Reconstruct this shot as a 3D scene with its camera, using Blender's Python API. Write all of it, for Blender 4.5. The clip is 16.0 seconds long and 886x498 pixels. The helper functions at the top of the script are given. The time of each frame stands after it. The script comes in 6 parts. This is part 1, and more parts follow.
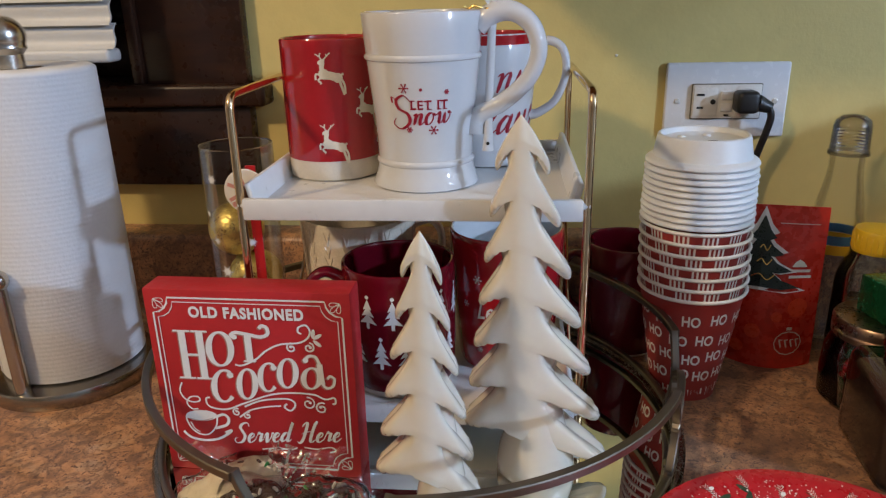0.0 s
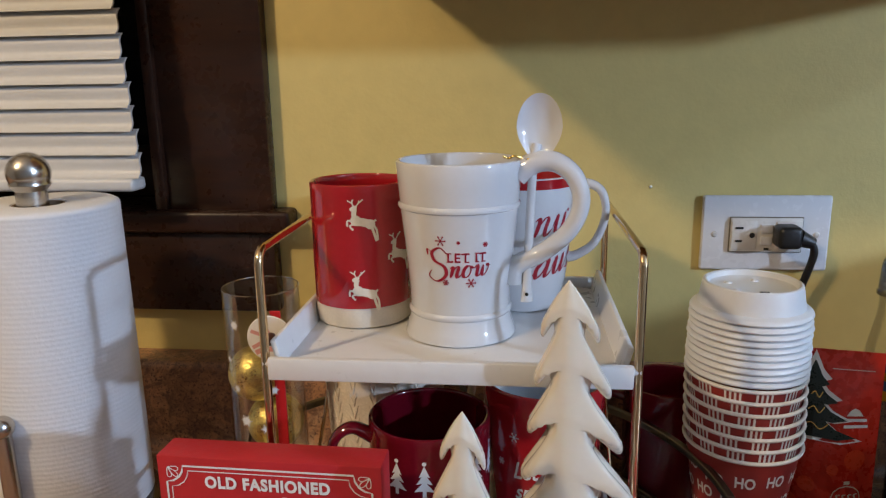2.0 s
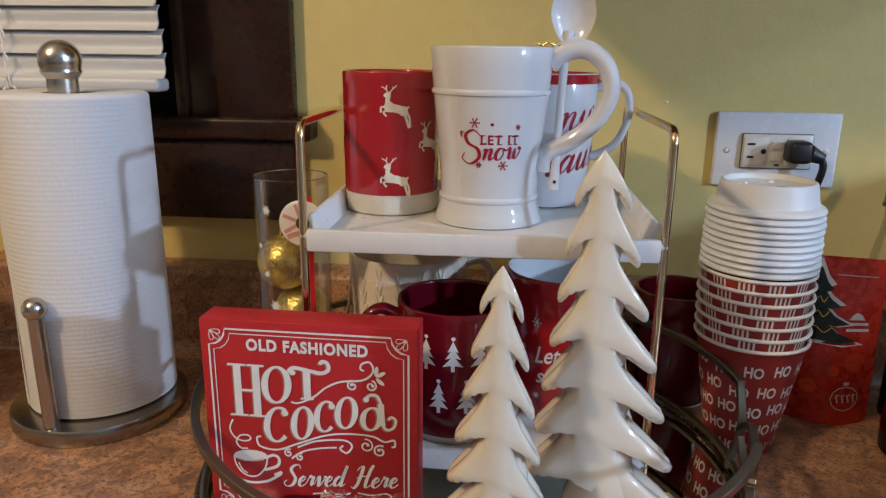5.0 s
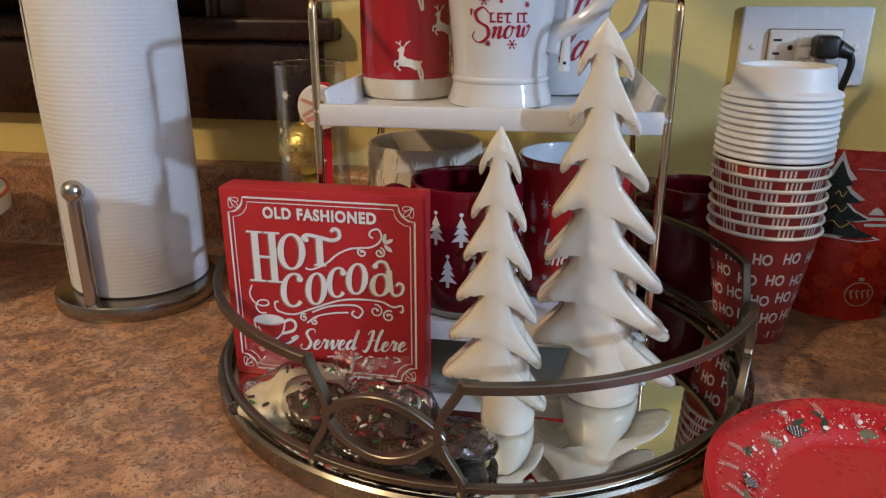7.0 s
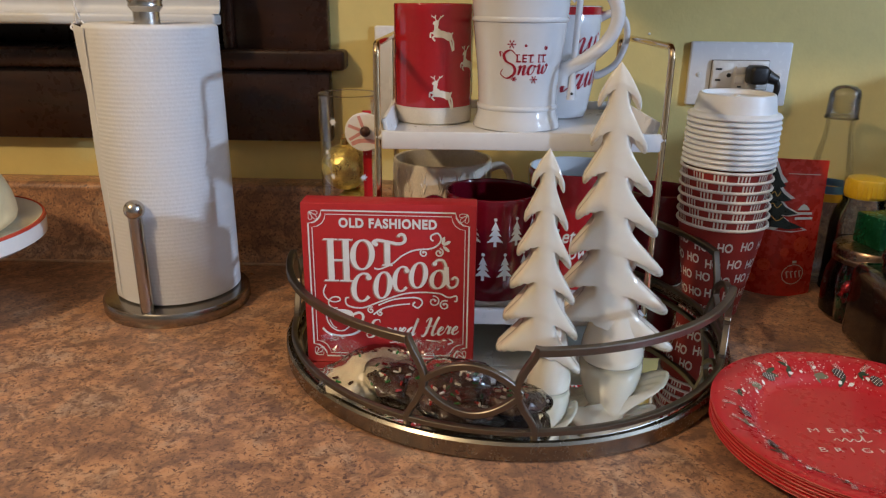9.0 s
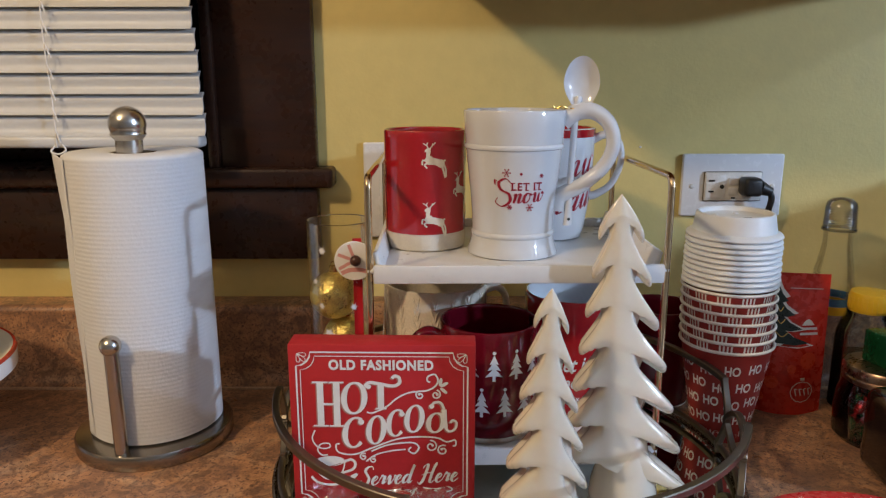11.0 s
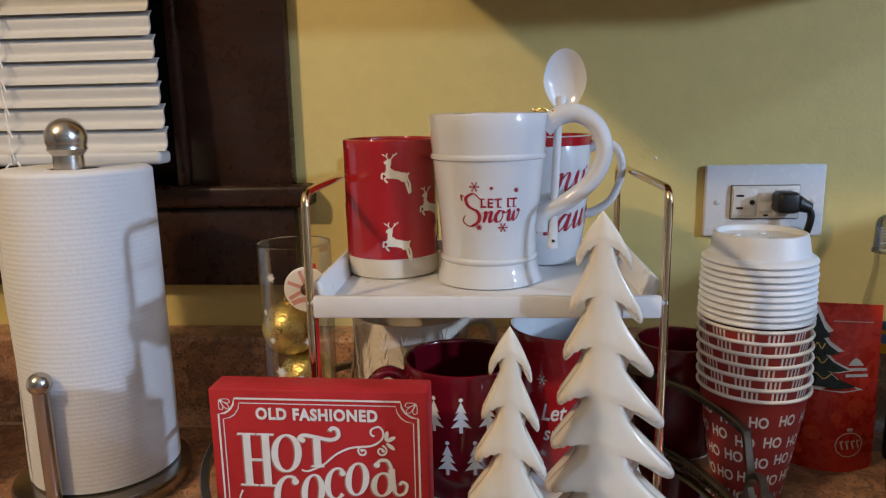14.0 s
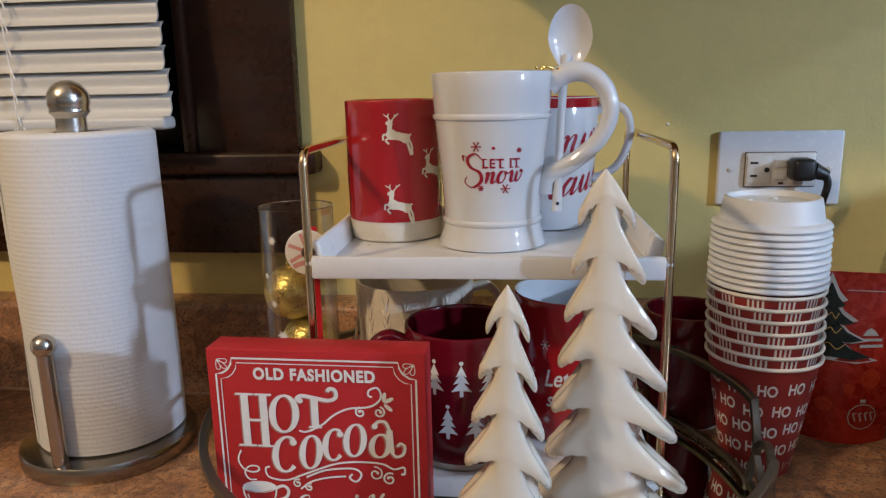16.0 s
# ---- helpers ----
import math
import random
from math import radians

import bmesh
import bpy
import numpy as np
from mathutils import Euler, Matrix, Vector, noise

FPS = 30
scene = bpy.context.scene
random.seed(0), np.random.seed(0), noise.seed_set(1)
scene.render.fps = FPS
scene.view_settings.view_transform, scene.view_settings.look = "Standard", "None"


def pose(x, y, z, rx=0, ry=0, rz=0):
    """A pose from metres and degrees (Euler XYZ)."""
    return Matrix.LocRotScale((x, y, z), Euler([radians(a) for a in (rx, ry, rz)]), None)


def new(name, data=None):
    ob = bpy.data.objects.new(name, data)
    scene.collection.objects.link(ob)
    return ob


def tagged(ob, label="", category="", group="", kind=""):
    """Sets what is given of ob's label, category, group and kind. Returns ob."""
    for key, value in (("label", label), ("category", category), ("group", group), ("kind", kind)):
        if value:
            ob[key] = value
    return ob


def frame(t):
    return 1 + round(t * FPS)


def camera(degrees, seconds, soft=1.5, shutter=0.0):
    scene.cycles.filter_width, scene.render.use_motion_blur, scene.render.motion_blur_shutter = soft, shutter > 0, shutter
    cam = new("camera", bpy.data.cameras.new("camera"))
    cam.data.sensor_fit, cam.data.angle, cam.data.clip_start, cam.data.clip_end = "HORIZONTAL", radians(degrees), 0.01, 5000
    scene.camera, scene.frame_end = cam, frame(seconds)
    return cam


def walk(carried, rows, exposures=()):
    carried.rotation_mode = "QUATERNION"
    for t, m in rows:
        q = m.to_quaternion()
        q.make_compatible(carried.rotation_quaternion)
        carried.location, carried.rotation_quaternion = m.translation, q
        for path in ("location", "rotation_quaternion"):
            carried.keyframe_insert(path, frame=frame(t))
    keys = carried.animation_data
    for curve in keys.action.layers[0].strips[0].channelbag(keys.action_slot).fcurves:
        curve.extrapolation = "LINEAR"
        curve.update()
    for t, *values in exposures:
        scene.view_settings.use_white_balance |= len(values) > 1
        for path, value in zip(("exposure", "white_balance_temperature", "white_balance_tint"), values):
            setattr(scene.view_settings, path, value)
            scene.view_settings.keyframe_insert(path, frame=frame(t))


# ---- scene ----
cam = camera(63.3, 16.0, soft=1.25)
METRES, EYE, TILT, LEAN, TURN = 0.615, 0.347, 0.0, 0.0, 6.0
ROWS = [
    (0.0, 0.0, 0.0, 0.0, -0.44, -19.53, 1.23),
    (0.5, -0.0023, 0.03, 0.0202, -0.03, -17.81, 1.29),
    (1.0, -0.0077, 0.052, 0.036, -0.06, -16.34, 1.19),
    (1.5, -0.0168, 0.0673, 0.0558, 0.1, -14.63, 1.08),
    (2.0, -0.0308, 0.0719, 0.0706, 0.38, -13.17, 0.89),
    (2.5, -0.0551, 0.0643, 0.061, 0.37, -12.56, 0.53),
    (3.0, -0.0714, 0.0565, 0.0375, 0.19, -12.73, 0.1),
    (5.5, -0.0858, 0.0117, -0.0396, -0.39, -16.59, -0.64),
    (6.0, -0.0748, 0.003, -0.0606, 0.44, -17.8, -0.5),
    (6.5, -0.0541, -0.0045, -0.0795, 1.85, -18.89, -0.3),
    (7.0, -0.0406, -0.0307, -0.0934, 3.16, -19.74, -0.14),
    (7.5, -0.0404, -0.0638, -0.0999, 2.96, -20.24, -0.31),
    (8.0, -0.0847, -0.0964, -0.0948, 0.69, -20.48, -0.66),
    (8.5, -0.1622, -0.1555, -0.0725, -2.29, -20.14, -0.71),
    (9.0, -0.2242, -0.2, -0.0455, -4.54, -19.04, -0.58),
    (9.5, -0.2495, -0.2081, -0.0196, -5.71, -17.53, -0.32),
    (10.0, -0.2523, -0.1888, 0.0003, -6.06, -15.86, 0.0),
    (12.5, -0.1545, -0.0452, 0.0214, -4.79, -10.78, 0.43),
    (13.0, -0.1219, -0.0237, 0.0138, -3.16, -10.78, 0.77),
    (13.5, -0.1063, -0.0059, 0.0016, -2.16, -11.04, 1.01),
    (14.0, -0.0997, 0.0077, -0.0093, -1.56, -11.2, 1.08),
    (14.5, -0.0942, 0.0089, -0.003, -1.07, -11.26, 1.05),
    (15.0, -0.0877, 0.0113, -0.0059, -0.66, -11.57, 1.08),
    (15.5, -0.0818, 0.0146, -0.0177, -0.32, -12.06, 1.11),
    (16.0, -0.079, 0.0167, -0.0357, -0.04, -12.63, 1.13),
]
walk(cam, [(t, pose(0, 0, EYE, TILT, LEAN, TURN) @ pose(METRES * x, METRES * y, METRES * z, 90 + pitch, roll, yaw)) for t, x, y, z, yaw, pitch, roll in ROWS])

# ---- world, lamps, exposure ----
world = bpy.data.worlds.new("night")
scene.world = world
world.use_nodes = True
world.node_tree.nodes["Background"].inputs[0].default_value = (0.02, 0.03, 0.06, 1)
world.node_tree.nodes["Background"].inputs[1].default_value = 0.05


def lamp(name, place, watts, colour, radius):
    data = bpy.data.lights.new(name, "POINT")
    data.energy, data.color, data.shadow_soft_size = watts, colour, radius
    ob = new(name, data)
    ob.location = place
    return ob


lamp("dining_lamp", (2.20, -0.75, 0.825), 124, (0.60, 0.80, 1.14), 0.04)
lamp("hall_lamp", (2.10, -0.58, 1.26), 27, (0.60, 0.80, 1.14), 0.05)
lamp("sink_lamp", (-1.05, -0.45, 1.25), 49, (1.0, 0.745, 0.455), 0.05)
scene.view_settings.exposure = 0.0

# ---- materials ----


def mat(name, base, rough=0.5, metal=0.0, vary=0.12, scale=30.0, bump=0.0, bump_scale=200.0, coat=0.0, spread=0.08, trans=0.0, ior=1.45, sss=0.0):
    """Principled surface with colour and gloss varied at two scales, and fine relief."""
    m = bpy.data.materials.new(name)
    m.use_nodes = True
    n, l = m.node_tree.nodes, m.node_tree.links
    p = n["Principled BSDF"]
    co = n.new("ShaderNodeTexCoord")
    big, fine = n.new("ShaderNodeTexNoise"), n.new("ShaderNodeTexNoise")
    big.inputs["Scale"].default_value, fine.inputs["Scale"].default_value = scale, scale * 9
    big.inputs["Detail"].default_value = 4
    l.new(co.outputs["Object"], big.inputs["Vector"])
    l.new(co.outputs["Object"], fine.inputs["Vector"])
    add = n.new("ShaderNodeMath")
    add.operation = "ADD"
    l.new(big.outputs["Fac"], add.inputs[0])
    l.new(fine.outputs["Fac"], add.inputs[1])
    ramp = n.new("ShaderNodeMapRange")
    ramp.inputs["From Min"].default_value, ramp.inputs["From Max"].default_value = 0.65, 1.35
    l.new(add.outputs[0], ramp.inputs["Value"])
    mix = n.new("ShaderNodeMix")
    mix.data_type = "RGBA"
    mix.inputs[6].default_value = tuple(c * (1 - vary) for c in base) + (1,)
    mix.inputs[7].default_value = tuple(min(1, c * (1 + vary)) for c in base) + (1,)
    l.new(ramp.outputs[0], mix.inputs["Factor"])
    l.new(mix.outputs[2], p.inputs["Base Color"])
    rr = n.new("ShaderNodeMapRange")
    rr.inputs["To Min"].default_value, rr.inputs["To Max"].default_value = max(0.02, rough - spread), min(1, rough + spread)
    l.new(ramp.outputs[0], rr.inputs["Value"])
    l.new(rr.outputs[0], p.inputs["Roughness"])
    p.inputs["Metallic"].default_value = metal
    p.inputs["Coat Weight"].default_value = coat
    p.inputs["Coat Roughness"].default_value = 0.03
    p.inputs["Transmission Weight"].default_value = trans
    p.inputs["IOR"].default_value = ior
    if sss:
        p.inputs["Subsurface Weight"].default_value = sss
        p.inputs["Subsurface Radius"].default_value = (0.004, 0.003, 0.002)
    if bump:
        grain = n.new("ShaderNodeTexNoise")
        grain.inputs["Scale"].default_value = bump_scale
        grain.inputs["Detail"].default_value = 3
        l.new(co.outputs["Object"], grain.inputs["Vector"])
        b = n.new("ShaderNodeBump")
        b.inputs["Strength"].default_value, b.inputs["Distance"].default_value = bump, 0.001
        l.new(grain.outputs["Fac"], b.inputs["Height"])
        l.new(b.outputs[0], p.inputs["Normal"])
    return m


def laminate():
    """Mottled brown stone-look laminate with rust, tan, grey and dark flecks."""
    m = mat("brown_laminate", (0.3, 0.16, 0.08), 0.34, bump=0.12, bump_scale=900)
    n, l = m.node_tree.nodes, m.node_tree.links
    p = n["Principled BSDF"]
    co = n.new("ShaderNodeTexCoord")

    def noise_ramp(scale, stops, detail=6, rough=0.65, warp=0.0):
        t = n.new("ShaderNodeTexNoise")
        t.inputs["Scale"].default_value, t.inputs["Detail"].default_value = scale, detail
        t.inputs["Roughness"].default_value, t.inputs["Distortion"].default_value = rough, warp
        l.new(co.outputs["Object"], t.inputs["Vector"])
        r = n.new("ShaderNodeValToRGB")
        r.color_ramp.elements[0].position, r.color_ramp.elements[0].color = stops[0][0], stops[0][1] + (1,)
        r.color_ramp.elements[1].position, r.color_ramp.elements[1].color = stops[-1][0], stops[-1][1] + (1,)
        for at, c in stops[1:-1]:
            r.color_ramp.elements.new(at).color = c + (1,)
        l.new(t.outputs["Fac"], r.inputs["Fac"])
        return r

    ground = noise_ramp(17, [(0.28, (0.20, 0.105, 0.070)), (0.42, (0.40, 0.205, 0.112)), (0.52, (0.53, 0.275, 0.142)), (0.62, (0.50, 0.31, 0.19)), (0.74, (0.36, 0.28, 0.23))], detail=8, rough=0.66, warp=0.9)
    veins = noise_ramp(52, [(0.40, (0.0, 0.0, 0.0)), (0.57, (1.0, 1.0, 1.0))], detail=8, rough=0.72, warp=0.8)
    flecks = noise_ramp(300, [(0.38, (0.0, 0.0, 0.0)), (0.48, (1.0, 1.0, 1.0))], detail=5, warp=0.6)
    a = n.new("ShaderNodeMix")
    a.data_type = "RGBA"
    a.inputs[6].default_value = (0.21, 0.115, 0.075, 1)
    l.new(veins.outputs[0], a.inputs["Factor"])
    l.new(ground.outputs[0], a.inputs[7])
    b = n.new("ShaderNodeMix")
    b.data_type = "RGBA"
    b.inputs[6].default_value = (0.14, 0.078, 0.06, 1)
    l.new(flecks.outputs[0], b.inputs["Factor"])
    l.new(a.outputs[2], b.inputs[7])
    l.new(b.outputs[2], p.inputs["Base Color"])
    return m


def brushed(name, base, rough, stretch):
    """Brushed metal: fine streaks along one axis."""
    m = mat(name, base, rough, 1.0, vary=0.03, scale=60, spread=0.03)
    n, l = m.node_tree.nodes, m.node_tree.links
    co, mp, t, b = n.new("ShaderNodeTexCoord"), n.new("ShaderNodeMapping"), n.new("ShaderNodeTexNoise"), n.new("ShaderNodeBump")
    mp.inputs["Scale"].default_value = stretch
    t.inputs["Scale"].default_value = 40
    l.new(co.outputs["Object"], mp.inputs["Vector"])
    l.new(mp.outputs[0], t.inputs["Vector"])
    l.new(t.outputs["Fac"], b.inputs["Height"])
    b.inputs["Strength"].default_value, b.inputs["Distance"].default_value = 0.05, 0.0002
    l.new(b.outputs[0], n["Principled BSDF"].inputs["Normal"])
    return m


def wood(name, dark, light, rough):
    m = mat(name, light, rough, vary=0.2, scale=12, bump=0.15, bump_scale=120)
    n, l = m.node_tree.nodes, m.node_tree.links
    co, mp, t, r = n.new("ShaderNodeTexCoord"), n.new("ShaderNodeMapping"), n.new("ShaderNodeTexNoise"), n.new("ShaderNodeMix")
    mp.inputs["Scale"].default_value = (4, 30, 30)
    t.inputs["Scale"].default_value, t.inputs["Detail"].default_value = 5, 6
    l.new(co.outputs["Object"], mp.inputs["Vector"])
    l.new(mp.outputs[0], t.inputs["Vector"])
    r.data_type = "RGBA"
    r.inputs[6].default_value, r.inputs[7].default_value = dark + (1,), light + (1,)
    l.new(t.outputs["Fac"], r.inputs["Factor"])
    l.new(r.outputs[2], n["Principled BSDF"].inputs["Base Color"])
    return m


def film(name, tint, gloss, sheen_rough=0.06, bump=0.0):
    """Thin clear plastic: see-through, with a mirror sheen that grows at the edges."""
    m = bpy.data.materials.new(name)
    m.use_nodes = True
    n, l = m.node_tree.nodes, m.node_tree.links
    n.remove(n["Principled BSDF"])
    t, g, f, x, k = n.new("ShaderNodeBsdfTransparent"), n.new("ShaderNodeBsdfGlossy"), n.new("ShaderNodeFresnel"), n.new("ShaderNodeMixShader"), n.new("ShaderNodeMath")
    t.inputs[0].default_value = tint + (1,)
    g.inputs["Roughness"].default_value = sheen_rough
    f.inputs["IOR"].default_value = 1.45
    k.operation = "MULTIPLY"
    k.inputs[1].default_value = gloss
    l.new(f.outputs[0], k.inputs[0])
    l.new(k.outputs[0], x.inputs[0])
    l.new(t.outputs[0], x.inputs[1])
    l.new(g.outputs[0], x.inputs[2])
    l.new(x.outputs[0], n["Material Output"].inputs["Surface"])
    if bump:
        co, w, b = n.new("ShaderNodeTexCoord"), n.new("ShaderNodeTexNoise"), n.new("ShaderNodeBump")
        w.inputs["Scale"].default_value = 90
        l.new(co.outputs["Object"], w.inputs["Vector"])
        l.new(w.outputs["Fac"], b.inputs["Height"])
        b.inputs["Strength"].default_value, b.inputs["Distance"].default_value = bump, 0.003
        l.new(b.outputs[0], g.inputs["Normal"])
        l.new(b.outputs[0], f.inputs["Normal"])
    return m


WALL = mat("olive_yellow_paint", (0.65, 0.52, 0.195), 0.6, vary=0.05, scale=6, bump=0.25, bump_scale=260)
PLAIN = mat("cream_paint", (0.29, 0.28, 0.26), 0.8, vary=0.05, scale=4, bump=0.2)
CEIL = mat("white_ceiling_paint", (0.5, 0.5, 0.49), 0.9, vary=0.04, scale=4, bump=0.2)
FLOOR = wood("floor_oak", (0.18, 0.10, 0.05), (0.32, 0.19, 0.10), 0.45)
LAM = laminate()
# Tan colour of the highlight drawn along the cove.
COVEGLINT = mat("tan_cove_glint", (0.50, 0.34, 0.22), 0.4, vary=0.25, scale=40)
CAB = wood("cabinet_oak", (0.16, 0.075, 0.03), (0.26, 0.13, 0.055), 0.4)
DARKWOOD = wood("dark_stained_wood", (0.010, 0.005, 0.004), (0.050, 0.019, 0.010), 0.30)
BLIND = mat("white_blind_slat", (0.55, 0.545, 0.53), 0.42, vary=0.03, scale=20)
CORD = mat("white_cord", (0.75, 0.73, 0.7), 0.8)
NIGHT = mat("night_glass", (0.01, 0.012, 0.016), 0.05, vary=0.05)
PLATE = mat("white_nylon_plate", (0.70, 0.705, 0.72), 0.25, vary=0.02, scale=15)
SEAM = mat("grey_seam", (0.16, 0.14, 0.11), 0.7)
IVORY = mat("ivory_nylon", (0.66, 0.64, 0.60), 0.3, vary=0.02)
SLOT = mat("dark_slot", (0.015, 0.014, 0.013), 0.6)
SCREW = mat("painted_screw", (0.7, 0.68, 0.64), 0.35, metal=0.4)
RUBBER = mat("black_rubber", (0.014, 0.014, 0.015), 0.4, bump=0.2)
STEEL = brushed("brushed_steel", (0.52, 0.49, 0.45), 0.24, (90, 90, 2))
STEELBASE = brushed("brushed_steel_base", (0.38, 0.35, 0.31), 0.24, (1, 1, 60))
TOWEL = mat("paper_towel", (0.63, 0.635, 0.65), 0.95, vary=0.02, scale=40, bump=0.25, bump_scale=300)
CARD = mat("brown_card_core", (0.24, 0.17, 0.11), 0.9)
PEWTER = brushed("pewter_metal", (0.20, 0.175, 0.145), 0.36, (8, 8, 8))
PEWTERB = brushed("pewter_band", (0.30, 0.27, 0.225), 0.26, (2, 2, 40))
MIRROR = mat("mirror_glass", (0.84, 0.85, 0.80), 0.015, metal=1.0, vary=0.01, spread=0.01)
REDWOOD = mat("red_painted_wood", (0.42, 0.018, 0.024), 0.5, vary=0.08, scale=25, bump=0.25, bump_scale=220)
INK = mat("white_ink", (0.72, 0.73, 0.74), 0.55, vary=0.06, scale=120)
INKSHADE = mat("grey_ink", (0.40, 0.20, 0.18), 0.6, vary=0.1, scale=150)
CERAMIC = mat("ivory_glazed_ceramic", (0.70, 0.655, 0.565), 0.07, vary=0.02, scale=20, coat=1.0, spread=0.03, sss=0.15)
GOLD = mat("polished_gold_wire", (0.72, 0.53, 0.33), 0.11, metal=1.0, vary=0.05, spread=0.03)
SHELF = mat("white_enamel_tray", (0.65, 0.65, 0.65), 0.33, vary=0.03, scale=12)
WHITEGLAZE = mat("white_glaze", (0.60, 0.61, 0.635), 0.07, vary=0.015, coat=0.7, spread=0.03)
REDGLAZE = mat("red_glaze", (0.36, 0.012, 0.018), 0.07, vary=0.06, coat=0.6, spread=0.03)
WINEGLAZE = mat("wine_red_glaze", (0.13, 0.004, 0.012), 0.07, vary=0.08, coat=0.6, spread=0.03)
BAREMUG = mat("unglazed_stoneware", (0.62, 0.57, 0.49), 0.6, vary=0.06, scale=60, bump=0.2)
CREAMGLAZE = mat("cream_embossed_glaze", (0.80, 0.72, 0.60), 0.24, vary=0.08, scale=50, coat=0.3)
BLUEWHITE = mat("cool_white_glaze", (0.72, 0.75, 0.78), 0.12, vary=0.02, coat=0.5, spread=0.03)
REDINK = mat("red_print", (0.30, 0.012, 0.030), 0.3, vary=0.1, scale=200)
DEERINK = mat("cream_print", (0.70, 0.64, 0.54), 0.35, vary=0.1, scale=180)
GOLDTIE = mat("gold_foil_tie", (0.75, 0.52, 0.16), 0.25, metal=1.0)
LID = mat("white_plastic_lid", (0.66, 0.675, 0.69), 0.4, vary=0.02, sss=0.05)
CUPRED = mat("red_paper_cup", (0.30, 0.028, 0.022), 0.55, vary=0.08, scale=70, bump=0.12)
CUPWHITE = mat("white_paper", (0.78, 0.74, 0.68), 0.6, vary=0.04)
BAGRED = mat("red_foil_bag", (0.52, 0.026, 0.012), 0.28, vary=0.25, scale=16, bump=0.5, bump_scale=35)
BAGBLACK = mat("black_green_print", (0.012, 0.022, 0.017), 0.3, vary=0.3, scale=80)
BAGDOT = mat("orange_red_print", (0.66, 0.06, 0.02), 0.3, vary=0.1)
CLEAR = film("clear_plastic", (0.99, 0.99, 0.985), 0.35, 0.1)
GLASS = film("jar_glass", (0.95, 0.97, 0.95), 1.3, 0.05)
CELLO = film("cellophane", (0.985, 0.985, 0.985), 1.7, 0.07, bump=0.9)
YELLOW = mat("yellow_plastic_cap", (0.72, 0.44, 0.02), 0.4, vary=0.05)
HONEY = mat("amber_syrup", (0.10, 0.06, 0.03), 0.2, vary=0.2)
GREENFOIL = mat("green_foil", (0.012, 0.125, 0.05), 0.25, metal=0.6, vary=0.3, bump=0.6, bump_scale=120)
REDFOIL = mat("red_foil", (0.42, 0.02, 0.03), 0.25, metal=0.6, vary=0.3, bump=0.6, bump_scale=120)
COPPER = mat("bronze_lid", (0.30, 0.20, 0.14), 0.3, metal=1.0, vary=0.1)
COCOA = mat("cocoa_powder", (0.15, 0.085, 0.05), 0.9, vary=0.15, scale=60, bump=0.5)
GOLDBALL = mat("gold_glitter", (0.95, 0.60, 0.20), 0.32, metal=0.85, vary=0.45, scale=90, bump=1.0, bump_scale=260)
REDRIBBON = mat("red_satin_ribbon", (0.50, 0.015, 0.02), 0.35, vary=0.08)
PINK = mat("pink_print", (0.65, 0.30, 0.26), 0.5)
BROWN = mat("brown_bead", (0.06, 0.022, 0.012), 0.3)
PLATERED = mat("red_coated_paper", (0.50, 0.018, 0.024), 0.3, vary=0.05, scale=20, coat=0.3)
PLATEEDGE = mat("plate_board_edge", (0.50, 0.10, 0.075), 0.7, vary=0.1)
LEAF = mat("dark_green_print", (0.035, 0.06, 0.03), 0.4, vary=0.3, scale=150)
SAGE = mat("sage_print", (0.16, 0.15, 0.08), 0.4, vary=0.3, scale=150)
CONE = mat("pinecone_print", (0.06, 0.045, 0.04), 0.5, vary=0.2)
SPECK = mat("cream_speck_print", (0.75, 0.60, 0.52), 0.5, vary=0.1)
PORCELAIN = mat("white_porcelain", (0.82, 0.80, 0.76), 0.15, vary=0.02, coat=0.5)
CAKE = mat("pale_cream_icing", (0.72, 0.60, 0.36), 0.5, vary=0.06, scale=20, bump=0.2, bump_scale=60)
CHOC = mat("dark_chocolate", (0.075, 0.038, 0.027), 0.28, vary=0.3, scale=60, bump=0.7, bump_scale=110)
WHITECHOC = mat("white_chocolate", (0.80, 0.72, 0.56), 0.35, vary=0.08, scale=50, bump=0.4, bump_scale=90)
SPRINKLE = [mat("white_sprinkle", (0.82, 0.78, 0.7), 0.3), mat("red_sprinkle", (0.45, 0.02, 0.02), 0.3), mat("green_sprinkle", (0.03, 0.20, 0.05), 0.3)]

# ---- mesh helpers ----


def part(name, bm, material, parent=None, label="", smooth=40):
    """One bmesh as one mesh object, under a thing or a part."""
    bmesh.ops.recalc_face_normals(bm, faces=bm.faces)
    for f in bm.faces:
        f.smooth = True
    for e in bm.edges:
        if len(e.link_faces) == 2 and e.calc_face_angle(0) > radians(smooth):
            e.smooth = False
    me = bpy.data.meshes.new(name)
    bm.to_mesh(me)
    bm.free()
    me.materials.append(material)
    ob = new(name, me)
    if parent:
        ob.parent = parent
    if label:
        ob["label"] = label
    return ob


def thing(name, place, label, category, group="", turn=0.0):
    ob = new(name)
    ob.empty_display_size = 0.02
    ob.matrix_basis = pose(*place, 0, 0, turn)
    return tagged(ob, label, category, group)


def box(sx, sy, sz, at=(0, 0, 0), bevel=0.0, seg=2, bm=None):
    """A box on its middle, with rounded edges."""
    b = bmesh.new()
    bmesh.ops.create_cube(b, size=1, matrix=Matrix.Translation(at) @ Matrix.Diagonal((sx, sy, sz, 1)))
    if bevel:
        bmesh.ops.bevel(b, geom=b.edges[:], offset=bevel, segments=seg, affect="EDGES", profile=0.5)
    return merge(bm, b)


